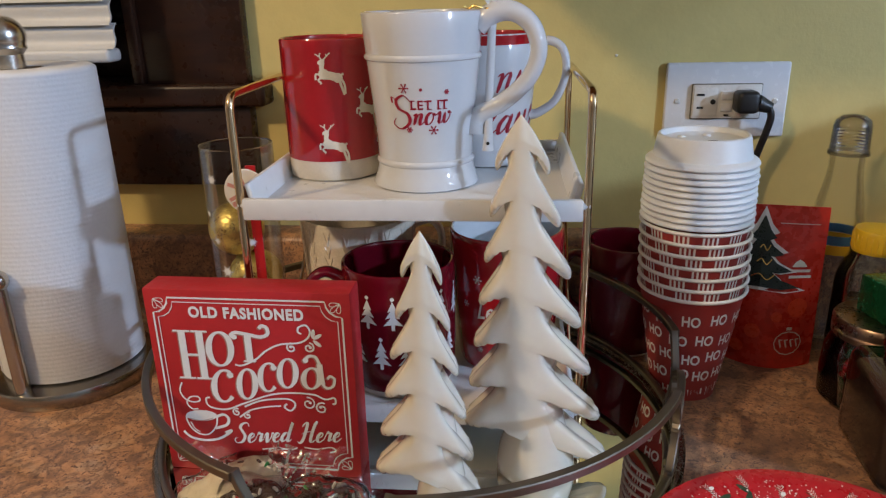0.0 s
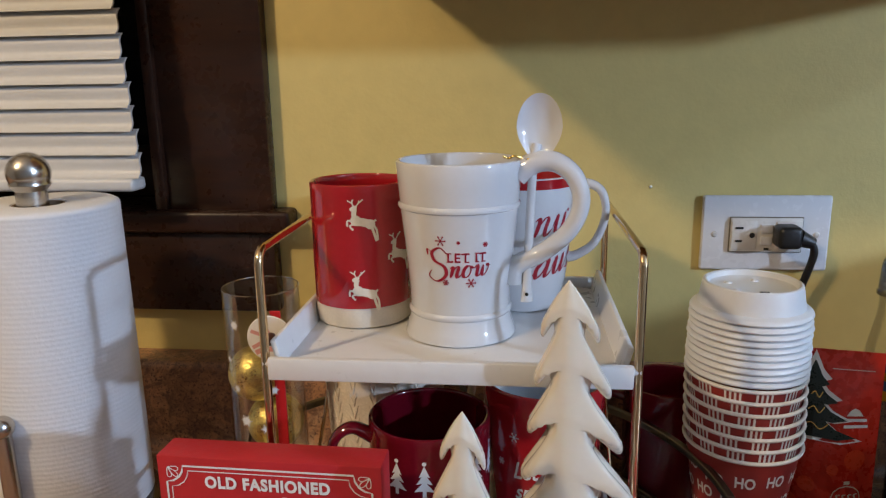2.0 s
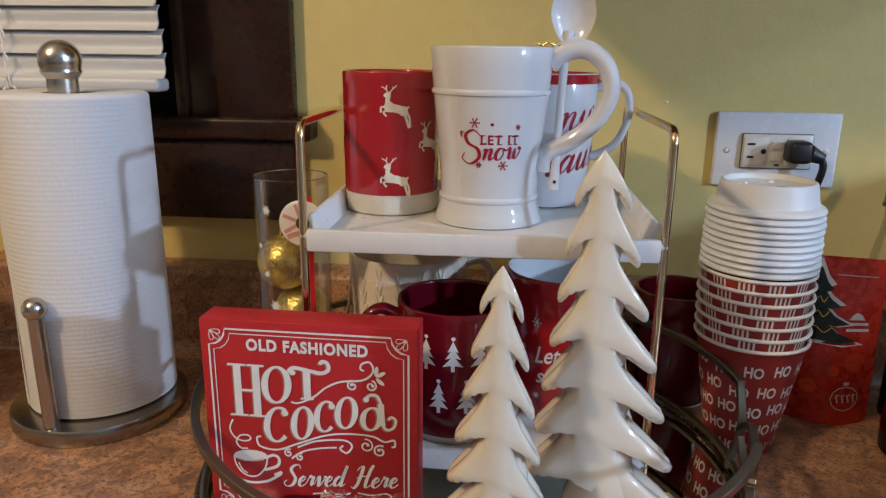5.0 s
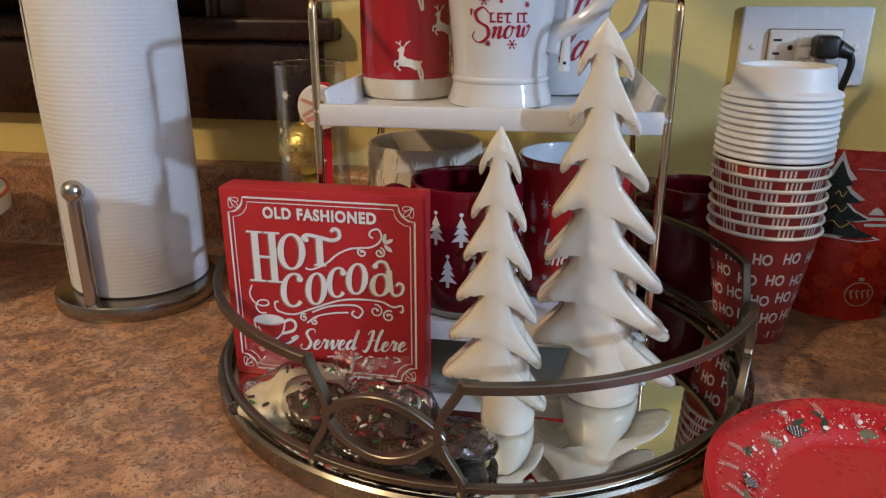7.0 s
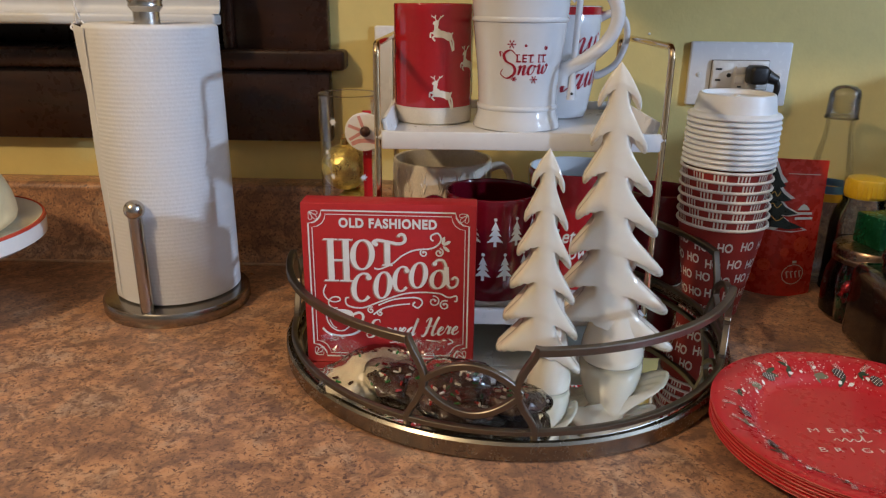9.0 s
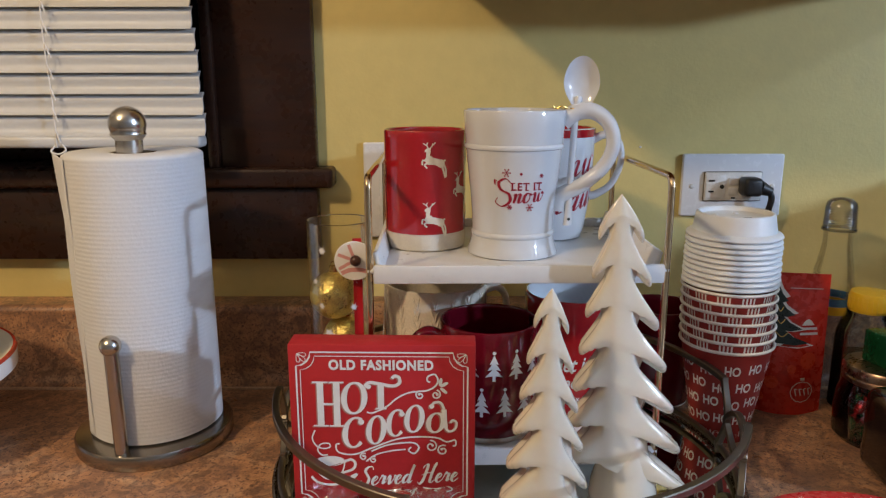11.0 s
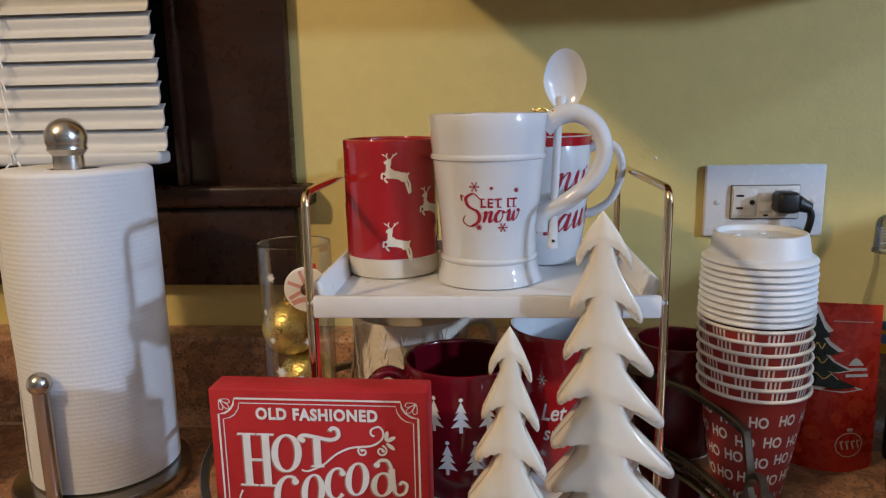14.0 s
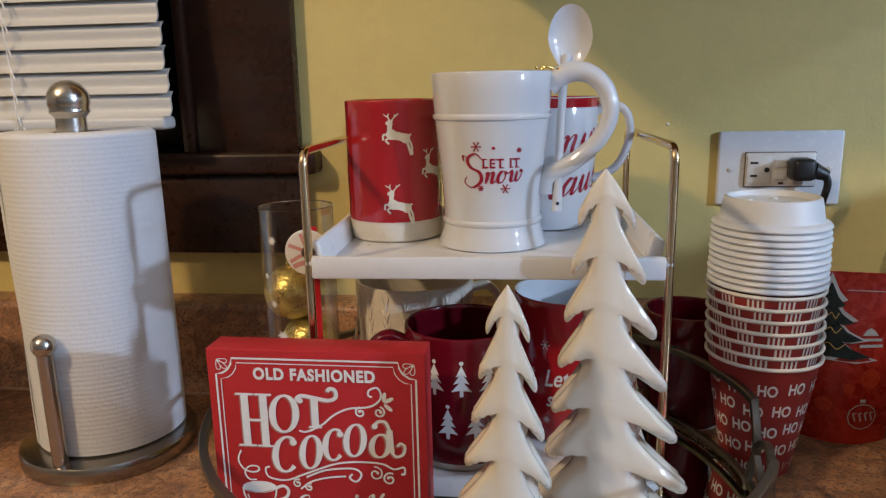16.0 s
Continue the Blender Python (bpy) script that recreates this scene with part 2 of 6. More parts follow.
def merge(bm, b):
    if bm is None:
        return b
    me = bpy.data.meshes.new("tmp")
    b.to_mesh(me)
    b.free()
    bm.from_mesh(me)
    bpy.data.meshes.remove(me)
    return bm


def lathe(profile, seg=56, bm=None, wobble=0.0):
    """A turned form from (radius, height) steps."""
    bm = bm or bmesh.new()
    rings = []
    for r, z in profile:
        if r < 1e-6:
            rings.append([bm.verts.new((0, 0, z))])
        else:
            rings.append([bm.verts.new((r * (1 + wobble * math.sin(3 * a + 9 * z)) * math.cos(a), r * (1 + wobble * math.sin(2 * a + 5 * z)) * math.sin(a), z)) for a in (2 * math.pi * i / seg for i in range(seg))])
    for a, b in zip(rings, rings[1:]):
        for i in range(seg):
            j = (i + 1) % seg
            if len(a) == 1 and len(b) > 1:
                bm.faces.new((a[0], b[i], b[j]))
            elif len(b) == 1 and len(a) > 1:
                bm.faces.new((a[i], b[0], a[j]))
            elif len(a) > 1:
                bm.faces.new((a[i], a[j], b[j], b[i]))
    return bm


def smooth_line(points, n=8, closed=False):
    """A rounded line through some points."""
    p = [Vector(q) for q in points]
    out, k = [], len(p)
    for i in range(k if closed else k - 1):
        a, b, c, d = (p[(i - 1) % k], p[i], p[(i + 1) % k], p[(i + 2) % k]) if closed else (p[max(i - 1, 0)], p[i], p[i + 1], p[min(i + 2, k - 1)])
        for s in range(n):
            t = s / n
            out.append(0.5 * ((2 * b) + (c - a) * t + (2 * a - 5 * b + 4 * c - d) * t * t + (3 * b - a - 3 * c + d) * t ** 3))
    if not closed:
        out.append(p[-1])
    return out


def tube(points, radius, seg=10, closed=False, flat=1.0, bm=None, side=None):
    """A bar along a line; radius may be a list; flat squeezes it along one side."""
    bm = bm or bmesh.new()
    pts = [Vector(p) for p in points]
    k = len(pts)
    rad = radius if isinstance(radius, (list, tuple)) else [radius] * k
    rings, u = [], None
    for i, p in enumerate(pts):
        a, b = (pts[i - 1] if i or closed else p), (pts[(i + 1) % k] if i < k - 1 or closed else p)
        d = (b - a).normalized()
        if u is None:
            u = Vector(side) if side else d.orthogonal()
        u = (u - d * u.dot(d)).normalized()
        v = d.cross(u)
        rings.append([bm.verts.new(p + rad[i] * (math.cos(c) * u + flat * math.sin(c) * v)) for c in (2 * math.pi * j / seg for j in range(seg))])
    for i in range(k if closed else k - 1):
        a, b = rings[i], rings[(i + 1) % k]
        for j in range(seg):
            bm.faces.new((a[j], a[(j + 1) % seg], b[(j + 1) % seg], b[j]))
    if not closed:
        bm.faces.new(rings[0][::-1])
        bm.faces.new(rings[-1])
    return bm


def bar_ring(path, wide, tall, bm=None, closed=False, out=None):
    """A square bar with softened corners along a line; out(p) gives its outward side at a point."""
    bm = bm or bmesh.new()
    c = 0.22
    shape = [(-1, -1 + c), (-1 + c, -1), (1 - c, -1), (1, -1 + c), (1, 1 - c), (1 - c, 1), (-1 + c, 1), (-1, 1 - c)]
    rings, k = [], len(path)
    for i, p in enumerate(path):
        a, b = path[i - 1] if i or closed else p, path[(i + 1) % k] if i < k - 1 or closed else p
        d = (Vector(b) - Vector(a)).normalized()
        o = out(Vector(p))
        o = (o - d * o.dot(d)).normalized()
        v = d.cross(o)
        rings.append([bm.verts.new(Vector(p) + o * (wide / 2 * x) + v * (tall / 2 * y)) for x, y in shape])
    for i in range(k if closed else k - 1):
        a, b = rings[i], rings[(i + 1) % k]
        for j in range(8):
            bm.faces.new((a[j], a[(j + 1) % 8], b[(j + 1) % 8], b[j]))
    if not closed:
        bm.faces.new(rings[0][::-1])
        bm.faces.new(rings[-1])
    return bm


def ball(r, at=(0, 0, 0), squash=(1, 1, 1), bm=None, sub=3):
    b = bmesh.new()
    bmesh.ops.create_icosphere(b, subdivisions=sub, radius=r, matrix=Matrix.Translation(at) @ Matrix.Diagonal((*squash, 1)))
    return merge(bm, b)


# flat prints, laid on a surface by a mapping (u, v, height) -> point

LETTERS = {}


def letters(text, size, bold=0.0, slant=0.0, spacing=1.0):
    """Filled letters as flat points and faces, centred on (0, 0)."""
    key = (text, size, bold, slant, spacing)
    if key not in LETTERS:
        cu = bpy.data.curves.new("type", "FONT")
        cu.body, cu.size, cu.offset, cu.shear, cu.space_character = text, size, bold, slant, spacing
        cu.align_x, cu.resolution_u = "CENTER", 4
        ob = new("type", cu)
        me = bpy.data.meshes.new_from_object(ob.evaluated_get(bpy.context.evaluated_depsgraph_get()))
        v = np.array([p.co[:2] for p in me.vertices])
        v[:, 1] -= (v[:, 1].min() + v[:, 1].max()) / 2
        v[:, 0] -= (v[:, 0].min() + v[:, 0].max()) / 2
        LETTERS[key] = (v, [tuple(f.vertices) for f in me.polygons])
        bpy.data.objects.remove(ob)
        bpy.data.curves.remove(cu)
        bpy.data.meshes.remove(me)
    return LETTERS[key]


# handwriting: advance and strokes of each letter, with the small letters 1 high
CURSIVE = {
    "S": (1.05, [[(0.95, 1.75), (0.75, 2.15), (0.3, 2.1), (0.12, 1.7), (0.45, 1.2), (0.75, 0.7), (0.6, 0.1), (0.1, 0.0), (-0.2, 0.35), (0.0, 0.6)]]),
    "H": (1.5, [[(-0.1, 1.7), (0.1, 2.1), (0.35, 2.1), (0.35, 1.2), (0.25, 0.3), (0.0, -0.1), (-0.25, 0.15)], [(1.25, 2.3), (1.1, 1.9), (1.0, 1.0), (1.0, 0.2), (1.2, 0.0), (1.5, 0.3)], [(0.0, 0.95), (0.5, 1.15), (1.1, 1.15)]]),
    "e": (0.80, [[(0.0, 0.35), (0.45, 0.55), (0.58, 0.85), (0.38, 1.0), (0.14, 0.65), (0.2, 0.15), (0.48, 0.0), (0.85, 0.38)]]),
    "r": (0.80, [[(0.0, 0.35), (0.2, 1.12), (0.28, 0.92), (0.52, 0.95), (0.5, 0.5), (0.52, 0.08), (0.82, 0.36)]]),
    "v": (0.85, [[(0.0, 0.40), (0.14, 0.98), (0.28, 0.85), (0.34, 0.2), (0.45, 0.0), (0.72, 0.6), (0.70, 1.0), (0.9, 0.88)]]),
    "n": (1.12, [[(0.0, 0.85), (0.18, 1.0), (0.26, 0.75), (0.22, 0.0)], [(0.24, 0.45), (0.5, 0.95), (0.72, 0.9), (0.7, 0.3), (0.82, 0.0), (1.15, 0.35)]]),
    "o": (1.02, [[(0.62, 0.96), (0.3, 0.98), (0.08, 0.55), (0.2, 0.05), (0.5, 0.02), (0.72, 0.45), (0.6, 0.92), (0.85, 0.78), (1.1, 0.85)]]),
    "w": (1.35, [[(0.0, 0.85), (0.16, 1.0), (0.25, 0.7), (0.28, 0.1), (0.5, 0.05), (0.68, 0.5), (0.72, 0.95)], [(0.72, 0.9), (0.72, 0.2), (0.92, 0.0), (1.2, 0.45), (1.2, 0.95), (1.05, 0.85), (1.4, 0.8)]]),
    "l": (0.62, [[(-0.05, 0.25), (0.4, 1.3), (0.5, 1.9), (0.3, 1.95), (0.15, 1.2), (0.12, 0.2), (0.3, 0.0), (0.68, 0.35)]]),
    "a": (1.08, [[(0.66, 0.85), (0.4, 1.0), (0.12, 0.55), (0.24, 0.02), (0.55, 0.3), (0.74, 1.0), (0.72, 0.2), (0.85, 0.0), (1.12, 0.35)]]),
    "u": (1.1, [[(0.0, 0.4), (0.2, 1.0), (0.22, 0.25), (0.38, 0.0), (0.6, 0.3), (0.78, 1.0), (0.76, 0.2), (0.88, 0.0), (1.14, 0.35)]]),
    "s": (0.8, [[(0.0, 0.3), (0.38, 1.05), (0.4, 0.75), (0.6, 0.35), (0.45, 0.02), (0.1, 0.08)]]),
    "d": (1.05, [[(0.66, 0.85), (0.4, 1.0), (0.12, 0.55), (0.24, 0.02), (0.55, 0.3), (0.8, 1.3), (0.86, 2.1), (0.76, 1.2), (0.72, 0.2), (0.85, 0.0), (1.1, 0.3)]]),
}


class Print:
    """Collects flat shapes in (u, v), each laid a hair above the one before."""

    def __init__(self, lift=0.0003, step=0.000004):
        self.v, self.f, self.lift, self.step = [], [], lift, step

    def add(self, pts, faces):
        k = len(self.v)
        self.v += [(x, y, self.lift) for x, y in pts]
        self.f += [tuple(i + k for i in f) for f in faces]
        self.lift += self.step
        return self

    def text(self, s, u, v, size, wide=1.0, bold=0.0, slant=0.0, spacing=1.0, turn=0.0, width=None, tall=None):
        p, f = letters(s, 1.0, bold, slant, spacing)
        w, h = np.ptp(p[:, 0]), np.ptp(p[:, 1])
        sx, sy = (width / w if width else size * wide), (tall / h if tall else size)
        c, q = math.cos(radians(turn)), math.sin(radians(turn))
        return self.add([(u + c * x * sx - q * y * sy, v + q * x * sx + c * y * sy) for x, y in p], f)

    def line(self, pts, width, taper=False, n=6, closed=False, straight=False):
        p = [Vector((a, b, 0)) for a, b in pts]
        p = p if straight else smooth_line(p, n, closed)
        k, q = len(p), []
        for i, a in enumerate(p):
            b, c = (p[i - 1], p[(i + 1) % k]) if closed else (p[max(i - 1, 0)], p[min(i + 1, k - 1)])
            d = (c - b).normalized()
            w = width / 2 * (math.sin(math.pi * (0.08 + 0.84 * i / (k - 1))) if taper else 1)
            q += [(a.x - d.y * w, a.y + d.x * w), (a.x + d.y * w, a.y - d.x * w)]
        m = k if closed else k - 1
        return self.add(q, [(2 * i, 2 * i + 1, 2 * ((i + 1) % k) + 1, 2 * ((i + 1) % k)) for i in range(m)])

    def pen(self, pts, width, n=6):
        """A broad-nib stroke: thick where it runs down, thin where it runs across and up."""
        p = smooth_line([Vector((a, b, 0)) for a, b in pts], n)
        k, q = len(p), []
        for i, a in enumerate(p):
            d = (p[min(i + 1, k - 1)] - p[max(i - 1, 0)]).normalized()
            w = width / 2 * (0.34 + 0.66 * max(0.0, -d.y) ** 0.8) * min(1, 0.45 + i * 0.2, 0.45 + (k - 1 - i) * 0.2)
            q += [(a.x - d.y * w, a.y + d.x * w), (a.x + d.y * w, a.y - d.x * w)]
        return self.add(q, [(2 * i, 2 * i + 1, 2 * i + 3, 2 * i + 2) for i in range(k - 1)])

    def written(self, word, u, v, x_height, width, slant=0.28, climb=0.0):
        """Joined handwriting from (u, v) on."""
        x = 0.0
        for ch in word:
            adv, strokes = CURSIVE[ch]
            for st in strokes:
                self.pen([(u + x_height * (x + a + slant * b), v + x_height * (b + climb * (x + a))) for a, b in st], width)
            x += adv
        return self

    def blob(self, u, v, a, b=None, turn=0.0, n=16):
        b, c, s = b or a, math.cos(radians(turn)), math.sin(radians(turn))
        q = [(u, v)] + [(u + c * a * math.cos(t) - s * b * math.sin(t), v + s * a * math.cos(t) + c * b * math.sin(t)) for t in (2 * math.pi * i / n for i in range(n))]
        return self.add(q, [(0, 1 + i, 1 + (i + 1) % n) for i in range(n)])

    def poly(self, pts):
        return self.add(pts, [tuple(range(len(pts)))])

    def swirl(self, u, v, r, turns, start, width, way=1):
        """A curl that winds in on itself and ends in a dot."""
        k = int(14 * turns)
        pts = []
        for i in range(k + 1):
            t = i / k
            a = radians(start) + way * 2 * math.pi * turns * t
            pts.append((u + r * (1 - 0.72 * t) * math.cos(a), v + r * (1 - 0.72 * t) * math.sin(a)))
        self.line(pts, width, straight=True)
        return self.blob(pts[-1][0], pts[-1][1], width * 0.9)

    def build(self, name, where, material, parent, label=""):
        bm = bmesh.new()
        vs = [bm.verts.new(where(*p)) for p in self.v]
        for f in self.f:
            try:
                bm.faces.new([vs[i] for i in f])
            except ValueError:
                pass
        ob = part(name, bm, material, parent, label)
        return ob


def round_wall(radius, face=-90.0, scale=None):
    """Mapping on to an upright round wall whose radius depends on the height; u = 0 faces the given way."""
    def where(u, v, h):
        r = radius(v) if callable(radius) else radius
        a = radians(face) + u / (scale or r)
        return ((r + h) * math.cos(a), (r + h) * math.sin(a), v)
    return where


def steps(profile):
    """Radius at a height from (radius, height) steps of an outer wall."""
    rs, zs = zip(*profile)
    return lambda z: float(np.interp(z, zs, rs))

# ---- the room ----
WALL_Y = 0.775


def slab(name, size, at, material, label, category, bevel=0.0):
    return tagged(part(name, box(*size, at, bevel), material), label, category, kind="structure")


def back_wall():
    """The kitchen wall, with the window's opening through it."""
    bm = box(4.1, 0.12, 2.6, (0.85 + 0.89, WALL_Y + 0.06, 0.3))
    box(1.0, 0.12, 2.6, (-2.11, WALL_Y + 0.06, 0.3), bm=bm)
    box(1.30, 0.12, 1.19, (-0.96, WALL_Y + 0.06, -0.405), bm=bm)
    box(1.30, 0.12, 0.35, (-0.96, WALL_Y + 0.06, 1.425), bm=bm)
    return tagged(part("wall_north", bm, WALL), "olive-yellow painted kitchen wall with a window opening", "wall", kind="structure")


back_wall()
slab("wall_east", (0.12, 4.2, 2.6), (3.0, -1.15, 0.3), PLAIN, "plain cream side wall", "wall")
slab("wall_west", (0.12, 4.2, 2.6), (-2.6, -1.15, 0.3), PLAIN, "plain cream side wall", "wall")
slab("wall_south", (5.8, 0.12, 2.6), (0.2, -3.2, 0.3), PLAIN, "plain cream wall behind the viewer", "wall")
slab("floor", (5.8, 4.2, 0.1), (0.2, -1.15, -0.96), FLOOR, "brown oak floor", "floor")
slab("ceiling", (5.8, 4.2, 0.1), (0.2, -1.15, 1.65), CEIL, "white ceiling", "ceiling")


def countertop():
    """Post-formed laminate: rounded front edge, coved up into the backsplash with a rolled top."""
    c = thing("countertop", (0, 0, -0.038), "brown mottled stone-look laminate counter with coved backsplash", "countertop")
    front = [(0.135, 0.0)]
    front += [(0.145 - 0.010 * math.cos(a), 0.028 + 0.010 * math.sin(a)) for a in (0, 0.4, 0.8, 1.2, 1.5708)]
    front += [(0.713, 0.038), (0.713, 0.0)]
    back = [(0.713, 0.0)] + [(0.713 + 0.020 * math.sin(a), 0.058 - 0.020 * math.cos(a)) for a in (i * 0.2618 for i in range(7))]
    back += [(0.733 + 0.009 - 0.009 * math.cos(a), 0.127 + 0.009 * math.sin(a)) for a in (i * 0.2618 for i in range(7))]
    back += [(WALL_Y - 0.001, 0.136), (WALL_Y - 0.001, 0.0)]
    for name, prof in (("worktop", front), ("backsplash", back)):
        bm = bmesh.new()
        ends = [[bm.verts.new((x, y, z)) for y, z in prof] for x in (-2.4, 2.4)]
        k = len(prof)
        for i in range(k):
            bm.faces.new((ends[0][i], ends[0][(i + 1) % k], ends[1][(i + 1) % k], ends[1][i]))
        bm.faces.new(ends[0])
        bm.faces.new(ends[1][::-1])
        part(name, bm, LAM, c)
    # The bright line that light leaves in the cove, made as a thin pale tube.
    part("glint_bead", tube([(-2.39, 0.7125, 0.0388), (2.39, 0.7125, 0.0388)], 0.0022, 8), COVEGLINT, c, "pale bead standing in for the cove's highlight along the joint")


countertop()


def base_cabinet(x, width):
    c = thing("base_cabinet", (x, 0.46, -0.91), "brown oak base cabinet under the counter", "cabinet", "base cabinets")
    part("body", box(width - 0.002, 0.60, 0.868, (0, 0, 0.434)), CAB, c)
    for s in (-1, 1):
        d = part("door", box(width / 2 - 0.012, 0.02, 0.70, (s * width / 4, -0.311, 0.46), 0.004), CAB, c)
        part("handle", tube([(s * 0.03, -0.322, 0.70), (s * 0.03, -0.345, 0.70), (s * 0.03, -0.345, 0.78), (s * 0.03, -0.322, 0.78)], 0.004), STEEL, d, "brushed metal handle")


for i in range(5):
    base_cabinet(-1.9 + 0.95 * i, 0.95)


def upper_cabinet():
    c = thing("upper_cabinet", (0.197, 0.62, 0.50), "brown oak wall cabinet above the counter", "cabinet")
    part("body", box(0.706, 0.306, 0.75, (0, 0, 0.375), 0.002), CAB, c)
    for s in (-1, 1):
        part("door", box(0.340, 0.018, 0.72, (s * 0.175, -0.163, 0.375), 0.004), CAB, c)


upper_cabinet()


# Unseen stand-in, added to keep the dining lamp off the right of the counter.
def shade_block():
    c = thing("shade_block", (0.78, 0.430, 0.0), "plain black unseen block added to shade the right of the counter", "coffee maker")
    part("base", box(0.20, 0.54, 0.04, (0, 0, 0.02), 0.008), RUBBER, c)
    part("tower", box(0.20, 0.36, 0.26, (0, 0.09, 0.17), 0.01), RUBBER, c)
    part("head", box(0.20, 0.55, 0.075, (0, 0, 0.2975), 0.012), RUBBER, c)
    part("round_block", lathe([(0, 0.042), (0.055, 0.042), (0.068, 0.06), (0.068, 0.12), (0.05, 0.165), (0, 0.167)], 40), RUBBER, c).location.y = -0.185


shade_block()


def window():
    """Dark stained frame with deep sill and apron; night behind the glass."""
    w = tagged(new("window_1"), "dark-stained wooden kitchen window with night outside", "window", kind="structure")
    for x0, x1 in ((-1.63, -1.52), (-0.398, -0.284)):
        bm = box(x1 - x0, 0.018, 1.0, ((x0 + x1) / 2, WALL_Y - 0.009, 0.76), 0.003)
        part("casing", bm, DARKWOOD, w)
    part("casing", box(1.346, 0.018, 0.11, (-0.957, WALL_Y - 0.009, 1.315), 0.003), DARKWOOD, w)
    bm = box(0.014, 0.026, 1.0, (-0.404, WALL_Y - 0.010, 0.76), 0.004)
    part("casing_bead", bm, DARKWOOD, w)
    part("sill", box(1.386, 0.15, 0.024, (-0.957, WALL_Y + 0.045, 0.250), 0.005, 3), DARKWOOD, w)
    part("apron", box(1.346, 0.020, 0.088, (-0.957, WALL_Y - 0.010, 0.194), 0.004), DARKWOOD, w)
    for x in (-1.59, -0.33):
        part("jamb", box(0.035, 0.11, 1.0, (x, WALL_Y + 0.062, 0.76)), DARKWOOD, w)
    part("sash", box(1.23, 0.035, 0.06, (-0.96, WALL_Y + 0.08, 0.292), 0.004), DARKWOOD, w)
    part("pane", box(1.23, 0.006, 0.93, (-0.96, WALL_Y + 0.085, 0.787)), NIGHT, w)


window()


def blinds():
    """Closed one-inch slats, each a shallow S in section, over a bottom rail, with ladder cords."""
    b = thing("window_blind", (0, 0.708, 0.291), "white slatted window blind lowered and tilted nearly closed", "blind")
    right, wide, pitch = -0.395, 1.16, 0.0224
    for i in range(28):
        bm = bmesh.new()
        z0 = 0.012 + pitch * i
        x1 = right - 0.0012 * i + 0.0006 * math.sin(i * 2.3)
        rows = []
        for k in range(9):
            t = k / 8
            y = -0.0105 + 0.011 * t + 0.0028 * math.sin(2 * math.pi * t)
            rows.append((y, z0 + 0.0243 * t))
        rows += [(y + 0.0024, z) for y, z in reversed(rows)]
        ends = [[bm.verts.new((x, y, z + (0.0008 * math.sin(i * 1.7) if x < -1 else 0))) for y, z in rows] for x in (x1 - wide, x1)]
        n = len(rows)
        for k in range(n):
            bm.faces.new((ends[0][k], ends[0][(k + 1) % n], ends[1][(k + 1) % n], ends[1][k]))
        bm.faces.new(ends[0])
        bm.faces.new(ends[1][::-1])
        part("slat", bm, BLIND, b)
    part("bottom_rail", box(wide, 0.026, 0.013, (right - 0.004 - wide / 2, -0.001, 0.0055), 0.004, 3), BLIND, b)
    part("head_rail", box(wide + 0.02, 0.05, 0.05, (right - 0.05 - wide / 2, 0.0, 0.685), 0.004), BLIND, b)
    for x in (-0.555, -1.30):
        for dy in (-0.0145, 0.014):
            pts = [(x + 0.001 * math.sin(40 * z), dy, z) for z in np.linspace(0.0, 0.66, 30)]
            part("ladder_cord", tube(pts, 0.0007, 6), CORD, b)
        for i in range(0, 8):
            z = 0.016 + pitch * i
            part("rung_knot", tube([(x, -0.0148, z + 0.004), (x + 0.003, -0.0156, z - 0.004), (x + 0.005, -0.015, z - 0.011)], 0.0009, 6), CORD, b)
    loop = smooth_line([(-0.555, -0.012, 0.004), (-0.561, -0.016, -0.004), (-0.553, -0.017, -0.007), (-0.545, -0.016, -0.003), (-0.549, -0.014, 0.003)], 6)
    part("cord_loop", tube(loop, 0.0011, 6), CORD, b)


blinds()


def wall_plate(name, place, wide, tall, label, category):
    p = thing(name, place, label, category)
    bm = box(wide, 0.006, tall, (0, -0.003, 0), 0.0025, 3)
    part("cover_plate", bm, PLATE, p)
    return p


